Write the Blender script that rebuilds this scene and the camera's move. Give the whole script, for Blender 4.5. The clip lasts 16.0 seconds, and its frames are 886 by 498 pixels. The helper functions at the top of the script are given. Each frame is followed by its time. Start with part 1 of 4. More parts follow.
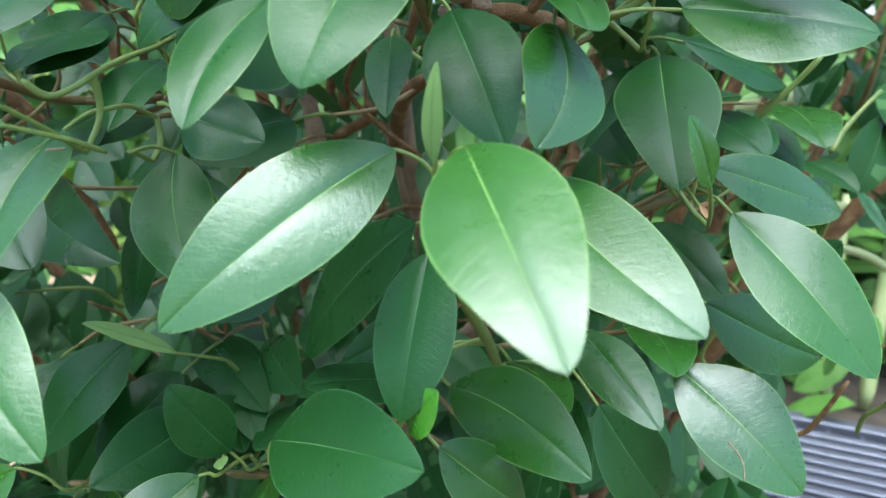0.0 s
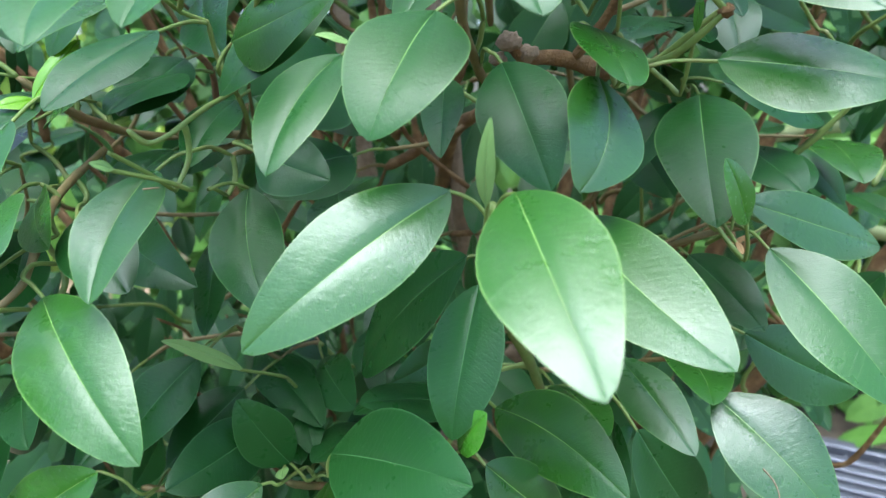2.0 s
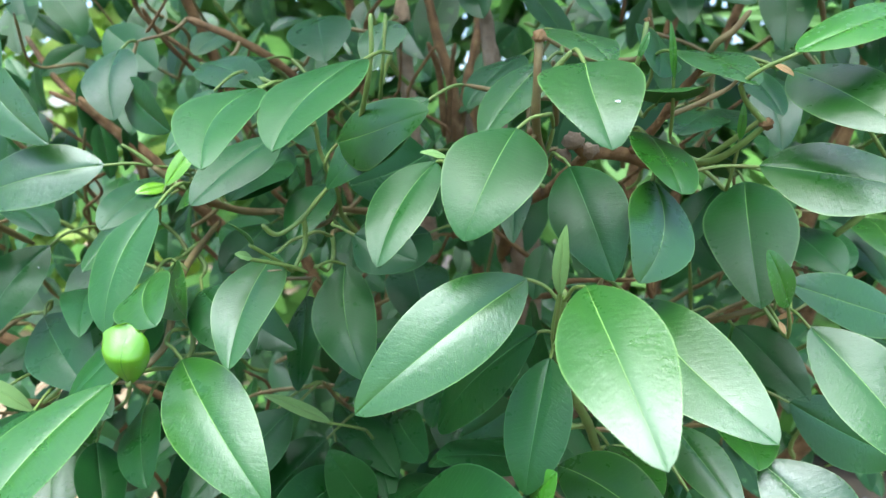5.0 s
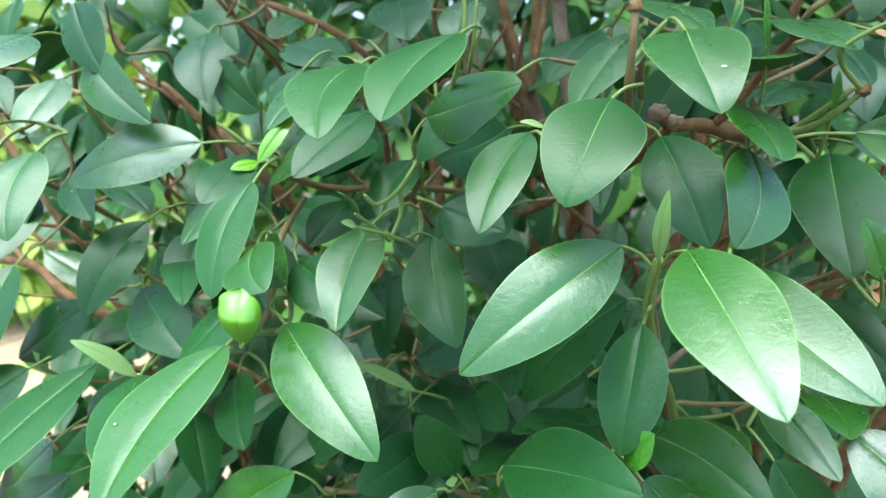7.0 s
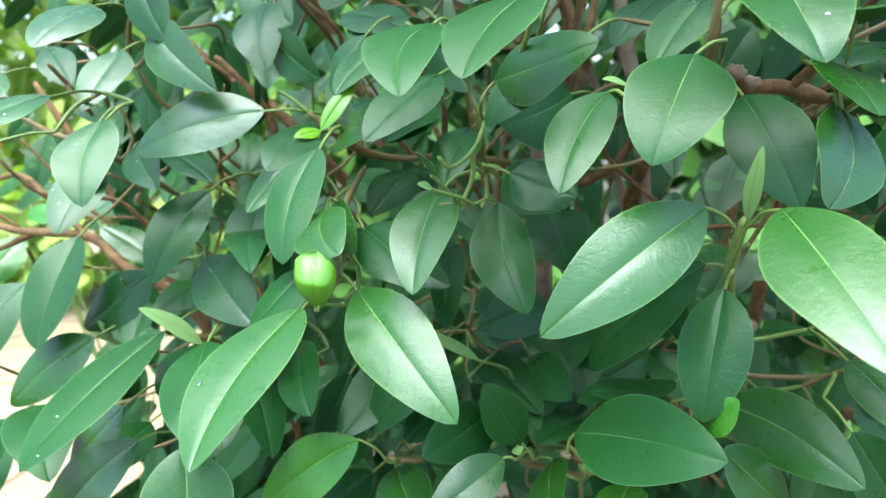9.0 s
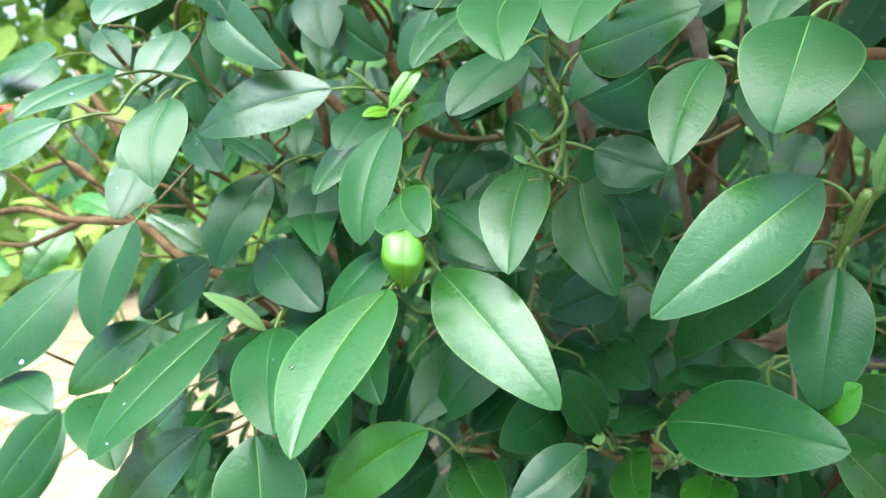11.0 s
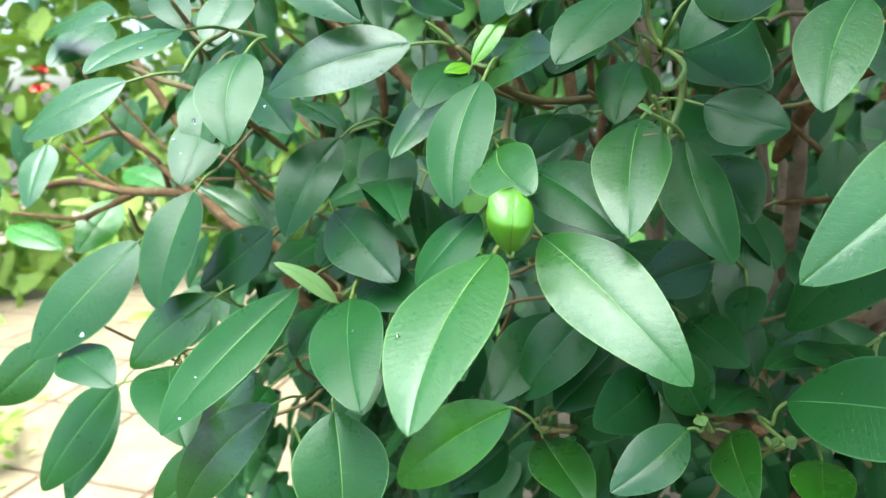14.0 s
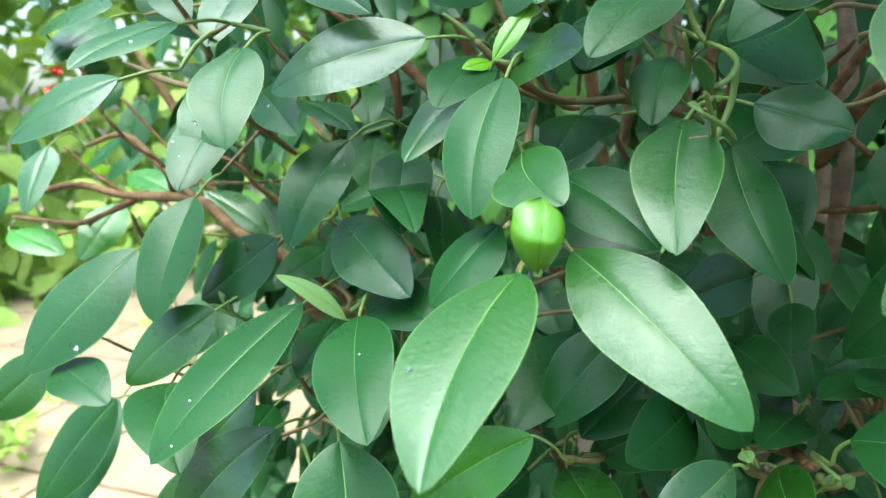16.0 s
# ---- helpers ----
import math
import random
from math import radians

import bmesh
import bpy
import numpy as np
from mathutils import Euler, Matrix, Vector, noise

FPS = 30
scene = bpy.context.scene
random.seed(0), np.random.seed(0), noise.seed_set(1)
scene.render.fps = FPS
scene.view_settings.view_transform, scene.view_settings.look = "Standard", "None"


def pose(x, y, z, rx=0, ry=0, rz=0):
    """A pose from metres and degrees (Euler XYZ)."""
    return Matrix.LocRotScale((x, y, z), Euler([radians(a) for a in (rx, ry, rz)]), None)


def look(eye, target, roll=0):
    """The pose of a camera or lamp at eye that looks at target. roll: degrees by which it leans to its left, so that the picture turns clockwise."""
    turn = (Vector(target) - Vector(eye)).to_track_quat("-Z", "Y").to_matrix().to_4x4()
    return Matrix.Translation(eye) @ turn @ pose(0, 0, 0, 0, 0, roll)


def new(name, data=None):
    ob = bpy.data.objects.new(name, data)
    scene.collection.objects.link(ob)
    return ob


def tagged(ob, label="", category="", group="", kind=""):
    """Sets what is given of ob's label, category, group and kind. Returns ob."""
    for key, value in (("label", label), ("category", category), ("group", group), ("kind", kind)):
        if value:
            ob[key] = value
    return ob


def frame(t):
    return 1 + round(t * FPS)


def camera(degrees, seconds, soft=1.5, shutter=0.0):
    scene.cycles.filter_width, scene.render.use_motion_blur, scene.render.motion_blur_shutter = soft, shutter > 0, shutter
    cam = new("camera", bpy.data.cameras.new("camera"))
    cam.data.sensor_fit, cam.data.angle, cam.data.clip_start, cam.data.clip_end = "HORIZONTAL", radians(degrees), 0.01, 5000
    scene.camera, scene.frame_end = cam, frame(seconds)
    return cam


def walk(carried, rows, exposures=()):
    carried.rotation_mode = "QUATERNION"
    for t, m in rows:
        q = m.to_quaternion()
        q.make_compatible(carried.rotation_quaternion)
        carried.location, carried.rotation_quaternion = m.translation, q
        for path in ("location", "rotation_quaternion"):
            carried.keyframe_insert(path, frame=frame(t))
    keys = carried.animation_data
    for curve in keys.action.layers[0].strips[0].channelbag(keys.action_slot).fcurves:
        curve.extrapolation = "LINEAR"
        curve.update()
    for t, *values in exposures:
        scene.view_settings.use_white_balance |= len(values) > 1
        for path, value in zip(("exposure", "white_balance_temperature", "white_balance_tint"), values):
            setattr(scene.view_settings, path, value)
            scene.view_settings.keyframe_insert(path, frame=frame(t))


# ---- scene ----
cam = camera(67.2, 16.0, soft=1.4)
cam.data.dof.use_dof, cam.data.dof.focus_distance, cam.data.dof.aperture_fstop = True, 0.28, 12.5
PATH = [
    (0, (0.00422, 0.00066, 1.15071), (-0.01419, 0.96683, 0.89348), -0.10),
    (0.5, (0.00399, -0.00261, 1.15234), (-0.02147, 0.96395, 0.89713), -0.19),
    (1, (0.00242, -0.00974, 1.15547), (-0.03913, 0.95800, 0.90696), -0.17),
    (1.5, (0.00227, -0.01470, 1.16036), (-0.05544, 0.95450, 0.92093), -0.08),
    (2, (0.00146, -0.01828, 1.16140), (-0.07860, 0.95116, 0.92952), -0.19),
    (2.5, (0.00307, -0.02737, 1.16461), (-0.09655, 0.94164, 0.93856), -0.49),
    (3, (0.00810, -0.03058, 1.17336), (-0.10585, 0.93950, 0.95899), -0.71),
    (3.5, (0.00348, -0.03313, 1.18114), (-0.11611, 0.94110, 0.98989), -0.32),
    (4, (-0.00119, -0.03891, 1.18492), (-0.12064, 0.93868, 1.01158), -0.14),
    (4.2, (-0.00303, -0.04176, 1.18494), (-0.12576, 0.93640, 1.01720), -0.11),
    (6.3, (-0.02160, -0.07787, 1.18251), (-0.19944, 0.89184, 1.01508), -0.34),
    (6.5, (-0.02359, -0.07442, 1.17953), (-0.20561, 0.89291, 1.00306), -0.74),
    (7, (-0.03192, -0.07251, 1.17822), (-0.23436, 0.88928, 0.99387), -0.68),
    (7.5, (-0.03585, -0.07526, 1.17643), (-0.24431, 0.88442, 0.98789), -0.83),
    (8, (-0.04620, -0.07432, 1.17228), (-0.26020, 0.88164, 0.97142), -0.61),
    (8.5, (-0.05094, -0.07342, 1.17039), (-0.28104, 0.87795, 0.96555), -0.71),
    (9, (-0.05180, -0.07464, 1.16939), (-0.29620, 0.87233, 0.96078), -1.25),
    (9.5, (-0.05903, -0.07723, 1.16793), (-0.31196, 0.86734, 0.95861), -1.13),
    (9.7, (-0.06456, -0.07835, 1.16769), (-0.31949, 0.86539, 0.95705), -1.29),
    (11.8, (-0.09701, -0.06500, 1.15412), (-0.38324, 0.86506, 0.92379), -1.87),
    (12, (-0.10118, -0.06418, 1.15304), (-0.39376, 0.86235, 0.91653), -1.87),
    (12.5, (-0.10720, -0.06216, 1.15317), (-0.40678, 0.86185, 0.91553), -1.91),
    (13, (-0.11373, -0.05944, 1.15038), (-0.41404, 0.86324, 0.90858), -2.19),
    (13.5, (-0.11702, -0.05909, 1.14976), (-0.41968, 0.86238, 0.90629), -2.26),
    (14, (-0.12162, -0.05949, 1.14887), (-0.42483, 0.86258, 0.90836), -2.22),
    (14.5, (-0.12743, -0.04819, 1.14583), (-0.42663, 0.87434, 0.90207), -2.46),
    (15, (-0.13120, -0.03776, 1.14630), (-0.43818, 0.88316, 0.90614), -2.48),
    (15.5, (-0.12906, -0.03011, 1.14702), (-0.44417, 0.88869, 0.90929), -2.89),
    (16, (-0.13183, -0.03111, 1.14655), (-0.45645, 0.88487, 0.91076), -2.19),
]
EXPOSURE = [(0.0, 1.95, 5850.0, 10.0), (8.0, 2.10, 5950.0, 5.0), (12.0, 2.08, 6000.0, 2.0), (16.0, 1.86, 5990.0, 0.0)]
walk(cam, [(t, look(eye, target, roll)) for t, eye, target, roll in PATH], EXPOSURE)

# ---- world and sun: a bright hazy day, the light high behind the viewer ----
SUN_EL, SUN_AZ = radians(77), radians(196)  # azimuth from +y towards +x
world = bpy.data.worlds.new("world")
scene.world = world
world.use_nodes = True
wn = world.node_tree
sky = wn.nodes.new("ShaderNodeTexSky")
sky.sky_type, sky.sun_disc, sky.sun_elevation, sky.sun_rotation = "NISHITA", False, SUN_EL, SUN_AZ
sky.air_density, sky.dust_density, sky.ozone_density = 1.0, 3.0, 1.0
wn.nodes["Background"].inputs["Strength"].default_value = 0.15
wn.links.new(sky.outputs[0], wn.nodes["Background"].inputs[0])
sun = new("sun", bpy.data.lights.new("sun", "SUN"))
sun.data.energy, sun.data.angle, sun.data.color = 2.7, radians(62), (0.965, 0.99, 0.99)
sun_way = Vector((math.sin(SUN_AZ) * math.cos(SUN_EL), math.cos(SUN_AZ) * math.cos(SUN_EL), math.sin(SUN_EL)))
sun.matrix_world = look(sun_way * 20, (0, 0, 0))


# ---- materials ----
def nodes(name):
    mat = bpy.data.materials.new(name)
    mat.use_nodes = True
    t = mat.node_tree
    return mat, t, t.nodes["Principled BSDF"]


def put(t, kind, links=None, **values):
    n = t.nodes.new(kind)
    for key, value in values.items():
        setattr(n, key, value)
    for key, value in (links or {}).items():
        if isinstance(value, bpy.types.NodeSocket):
            t.links.new(value, n.inputs[key])
        else:
            n.inputs[key].default_value = value
    return n


def calc(t, op, a, b=0.0, c=0.0):
    n = put(t, "ShaderNodeMath", {0: a, 1: b, 2: c}, operation=op)
    return n.outputs[0]


def ramp(t, value, *stops):
    n = put(t, "ShaderNodeValToRGB", {0: value})
    while len(n.color_ramp.elements) < len(stops):
        n.color_ramp.elements.new(1.0)
    for el, (p, c) in zip(n.color_ramp.elements, stops):
        el.position, el.color = p, (*c, 1) if len(c) == 3 else c
    return n.outputs[0]


def mix(t, factor, a, b, mode="MIX"):
    n = put(t, "ShaderNodeMix", data_type="RGBA", blend_type=mode)
    for key, value in ((0, factor), (6, a), (7, b)):
        if isinstance(value, bpy.types.NodeSocket):
            t.links.new(value, n.inputs[key])
        else:
            n.inputs[key].default_value = value if key == 0 else (*value, 1)
    return n.outputs[2]


def leaf_material(name, dark, light, rib, rough, gleam, glow, veins=0.5, per_island=False, thin=0.13):
    """A leathery leaf: UV u runs along the blade, v across it (0.5 is the midrib)."""
    mat, t, p = nodes(name)
    uv = put(t, "ShaderNodeUVMap").outputs[0]
    xyz = put(t, "ShaderNodeSeparateXYZ", {0: uv})
    u, v = xyz.outputs[0], xyz.outputs[1]
    side = calc(t, "ABSOLUTE", calc(t, "SUBTRACT", v, 0.5))
    if per_island:
        chance = put(t, "ShaderNodeNewGeometry").outputs["Random Per Island"]
    else:
        chance = put(t, "ShaderNodeObjectInfo").outputs["Random"]
    place = put(t, "ShaderNodeTexCoord").outputs["Object"]
    seed = put(t, "ShaderNodeVectorMath", {0: place, 1: chance}, operation="ADD").outputs[0]
    broad = put(t, "ShaderNodeTexNoise", {0: seed, "Scale": 28.0, "Detail": 3.0}).outputs[0]
    grain = put(t, "ShaderNodeTexNoise", {0: seed, "Scale": 420.0, "Detail": 4.0}).outputs[0]
    base = mix(t, calc(t, "ADD", calc(t, "MULTIPLY_ADD", broad, 1.1, -0.28), calc(t, "MULTIPLY", chance, 0.45)), dark, light)
    base = mix(t, calc(t, "MULTIPLY", grain, 0.40), base, light)
    # side veins leave the midrib at a slant
    slant = calc(t, "SUBTRACT", calc(t, "MULTIPLY", u, 27.0), calc(t, "MULTIPLY", side, 6.0))
    warp = calc(t, "ADD", slant, calc(t, "ADD", calc(t, "MULTIPLY", broad, 4.0), calc(t, "MULTIPLY", grain, 0.5)))
    saw = calc(t, "ABSOLUTE", calc(t, "SUBTRACT", calc(t, "FRACT", warp), 0.5))
    vein = ramp(t, saw, (0.0, (1, 1, 1)), (0.06, (0, 0, 0)))
    base = mix(t, calc(t, "MULTIPLY", vein, 0.09 * veins), base, rib)
    # midrib narrows towards the tip; a thin pale margin
    width = calc(t, "MULTIPLY_ADD", u, -0.008, 0.012)
    ribmask = ramp(t, calc(t, "DIVIDE", side, width), (0.35, (1, 1, 1)), (1.0, (0, 0, 0)))
    fade = ramp(t, u, (0.0, (0.9, 0.9, 0.9)), (0.45, (0.70, 0.70, 0.70)), (0.85, (0.25, 0.25, 0.25)))
    base = mix(t, calc(t, "MULTIPLY", ribmask, fade), base, rib)
    margin = ramp(t, side, (0.479, (0, 0, 0)), (0.495, (1, 1, 1)))
    base = mix(t, calc(t, "MULTIPLY", margin, 0.36), base, rib)
    specks = put(t, "ShaderNodeTexVoronoi", {0: seed, "Scale": 160.0}, feature="DISTANCE_TO_EDGE").outputs[0]
    dots = put(t, "ShaderNodeTexVoronoi", {0: seed, "Scale": 130.0}).outputs[0]
    speck = ramp(t, dots, (0.0, (1, 1, 1)), (0.07, (0, 0, 0)))
    base = mix(t, calc(t, "MULTIPLY", speck, 0.22), base, (0.35, 0.42, 0.28))
    rust = put(t, "ShaderNodeTexNoise", {0: seed, "Scale": 55.0, "Detail": 2.0}).outputs[0]
    base = mix(t, ramp(t, rust, (0.78, (0, 0, 0)), (0.86, (0.14, 0.14, 0.14))), base, (0.16, 0.10, 0.03))
    t.links.new(base, p.inputs["Base Color"])
    patch = put(t, "ShaderNodeTexNoise", {0: seed, "Scale": 75.0, "Detail": 3.0}).outputs[0]
    r = calc(t, "MULTIPLY_ADD", patch, 0.22, rough - 0.12)
    r = calc(t, "MULTIPLY_ADD", grain, 0.10, r)
    t.links.new(r, p.inputs["Roughness"])
    t.links.new(calc(t, "MULTIPLY_ADD", calc(t, "FRACT", calc(t, "MULTIPLY", chance, 7.31)), 0.5 * gleam, 0.7 * gleam), p.inputs["Specular IOR Level"])
    # relief: sunken veins, fine pebbling
    groove = calc(t, "ADD", calc(t, "MULTIPLY", vein, -0.14 * veins), calc(t, "MULTIPLY", ribmask, -0.5))
    lie = put(t, "ShaderNodeCombineXYZ", {0: calc(t, "MULTIPLY", slant, 2.6), 1: calc(t, "MULTIPLY", v, 7.0), 2: calc(t, "MULTIPLY", chance, 40.0)}).outputs[0]
    crinkle = put(t, "ShaderNodeTexNoise", {0: lie, "Scale": 1.0, "Detail": 4.0, "Roughness": 0.65}).outputs[0]
    swell = put(t, "ShaderNodeTexNoise", {0: seed, "Scale": 90.0, "Detail": 2.0}).outputs[0]
    relief = calc(t, "ADD", calc(t, "MULTIPLY", crinkle, 0.28), calc(t, "MULTIPLY", swell, 0.60))
    web = calc(t, "MULTIPLY", ramp(t, specks, (0.0, (0, 0, 0)), (0.25, (1, 1, 1))), 0.10)
    pores = put(t, "ShaderNodeTexNoise", {0: seed, "Scale": 1500.0, "Detail": 2.0}).outputs[0]
    web = calc(t, "ADD", web, calc(t, "MULTIPLY", pores, 0.26))
    height = calc(t, "ADD", calc(t, "ADD", groove, relief), calc(t, "ADD", web, calc(t, "MULTIPLY", grain, 0.22)))
    bump = put(t, "ShaderNodeBump", {"Height": height, "Strength": 0.55, "Distance": 0.0006})
    t.links.new(bump.outputs[0], p.inputs["Normal"])
    trans = put(t, "ShaderNodeBsdfTranslucent", {0: mix(t, 0.5, base, glow)})
    blend = put(t, "ShaderNodeMixShader", {0: thin, 1: p.outputs[0], 2: trans.outputs[0]})
    t.links.new(blend.outputs[0], t.nodes["Material Output"].inputs[0])
    return mat


def bark_material(name, a, b, c, scale, rough, bumpy):
    mat, t, p = nodes(name)
    place = put(t, "ShaderNodeTexCoord").outputs["Object"]
    big = put(t, "ShaderNodeTexNoise", {0: place, "Scale": scale, "Detail": 5.0, "Roughness": 0.6}).outputs[0]
    fine = put(t, "ShaderNodeTexNoise", {0: place, "Scale": scale * 9, "Detail": 4.0}).outputs[0]
    col = ramp(t, big, (0.3, a), (0.52, b), (0.72, c))
    col = mix(t, calc(t, "MULTIPLY", fine, 0.4), col, a)
    t.links.new(col, p.inputs["Base Color"])
    p.inputs["Roughness"].default_value = rough
    h = calc(t, "ADD", big, calc(t, "MULTIPLY", fine, 0.5))
    bump = put(t, "ShaderNodeBump", {"Height": h, "Strength": bumpy, "Distance": 0.002})
    t.links.new(bump.outputs[0], p.inputs["Normal"])
    return mat


MATURE = leaf_material("leaf_green", (0.012, 0.066, 0.005), (0.026, 0.108, 0.009), (0.24, 0.42, 0.10), 0.26, 0.74, (0.10, 0.36, 0.03))
SATIN = leaf_material("leaf_satin_green", (0.012, 0.066, 0.005), (0.026, 0.108, 0.009), (0.24, 0.42, 0.10), 0.25, 0.50, (0.10, 0.36, 0.03))
OLD = leaf_material("leaf_deep_green", (0.008, 0.050, 0.008), (0.018, 0.086, 0.014), (0.10, 0.24, 0.08), 0.27, 0.36, (0.05, 0.20, 0.03), 0.7)
DULL = leaf_material("leaf_dull_green", (0.011, 0.058, 0.009), (0.022, 0.096, 0.015), (0.20, 0.38, 0.10), 0.28, 0.36, (0.08, 0.32, 0.04), 0.6, thin=0.09)
FRESH = leaf_material("leaf_fresh_green", (0.024, 0.14, 0.006), (0.055, 0.21, 0.012), (0.26, 0.46, 0.08), 0.22, 0.65, (0.16, 0.45, 0.03))
BRIGHT = leaf_material("leaf_new_green", (0.11, 0.31, 0.006), (0.18, 0.42, 0.014), (0.10, 0.26, 0.02), 0.14, 0.8, (0.30, 0.60, 0.03), 0.2)
SHELL = leaf_material("leaf_shell_green", (0.085, 0.25, 0.005), (0.135, 0.33, 0.010), (0.05, 0.16, 0.012), 0.15, 0.75, (0.22, 0.52, 0.02), 0.1)
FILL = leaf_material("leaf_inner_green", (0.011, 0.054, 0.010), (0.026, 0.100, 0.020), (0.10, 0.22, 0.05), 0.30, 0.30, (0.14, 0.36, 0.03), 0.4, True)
DRY = leaf_material("dry_scale", (0.26, 0.14, 0.05), (0.42, 0.27, 0.11), (0.45, 0.32, 0.15), 0.6, 0.3, (0.4, 0.25, 0.08), 0.2)
UNDER = leaf_material("leaf_underside", (0.045, 0.14, 0.030), (0.07, 0.18, 0.045), (0.22, 0.36, 0.10), 0.55, 0.35, (0.14, 0.38, 0.04))
YOUNG = leaf_material("leaf_bud_pale", (0.15, 0.28, 0.07), (0.22, 0.37, 0.11), (0.40, 0.52, 0.20), 0.45, 0.4, (0.30, 0.55, 0.10), 0.2)
GREEN_STEM = bark_material("green_stem", (0.12, 0.19, 0.035), (0.18, 0.26, 0.055), (0.17, 0.16, 0.045), 120, 0.5, 0.2)
STEM = bark_material("young_bark", (0.13, 0.11, 0.035), (0.20, 0.15, 0.05), (0.16, 0.07, 0.03), 90, 0.6, 0.35)
BARK = bark_material("brown_bark", (0.085, 0.044, 0.012), (0.19, 0.102, 0.030), (0.31, 0.20, 0.085), 110, 0.8, 1.0)
TRUNK = bark_material("pale_bark", (0.16, 0.11, 0.06), (0.28, 0.20, 0.12), (0.38, 0.29, 0.19), 80, 0.85, 1.0)


# ---- building ----
def part(name, bm, material, parent, label=""):
    me = bpy.data.meshes.new(name)
    bm.to_mesh(me)
    bm.free()
    for m in material if isinstance(material, tuple) else (material,):
        me.materials.append(m)
    ob = new(name, me)
    ob.parent = parent
    return tagged(ob, label)


def smooth(ob):
    for f in ob.data.polygons:
        f.use_smooth = True
    return ob


def curve_points(points, steps):
    """A smooth run of places through the given ones."""
    ps = [Vector(p) for p in points]
    ps = [ps[0] * 2 - ps[1], *ps, ps[-1] * 2 - ps[-2]]
    out = []
    for i in range(1, len(ps) - 2):
        a, b, c, d = ps[i - 1:i + 3]
        for k in range(steps):
            s = k / steps
            out.append(0.5 * (2 * b + (c - a) * s + (2 * a - 5 * b + 4 * c - d) * s * s + (3 * b - a - 3 * c + d) * s ** 3))
    return out + [ps[-2]]


def tube(bm, points, r0, r1, steps=5, sides=8, rough=0.0):
    """A tapered round rod along a curve, with rounded ends and slight knots."""
    run = curve_points(points, steps)
    n = len(run)
    rings = []
    x = None
    for i, p in enumerate(run):
        way = (run[min(i + 1, n - 1)] - run[max(i - 1, 0)]).normalized()
        x = (way.orthogonal() if x is None else x - way * x.dot(way)).normalized()
        y = way.cross(x)
        r = r0 + (r1 - r0) * i / (n - 1)
        r *= 1 + rough * noise.noise(p * 90)
        if i in (0, n - 1):
            r *= 0.6
        rings.append([bm.verts.new(p + (x * math.cos(a) + y * math.sin(a)) * r * (1 + 0.5 * rough * noise.noise((p + x * math.cos(a) * 0.02) * 150)))
                      for a in (2 * math.pi * k / sides for k in range(sides))])
    for a, b in zip(rings, rings[1:]):
        for k in range(sides):
            bm.faces.new((a[k], a[(k + 1) % sides], b[(k + 1) % sides], b[k]))
    bm.faces.new(rings[0][::-1])
    bm.faces.new(rings[-1])


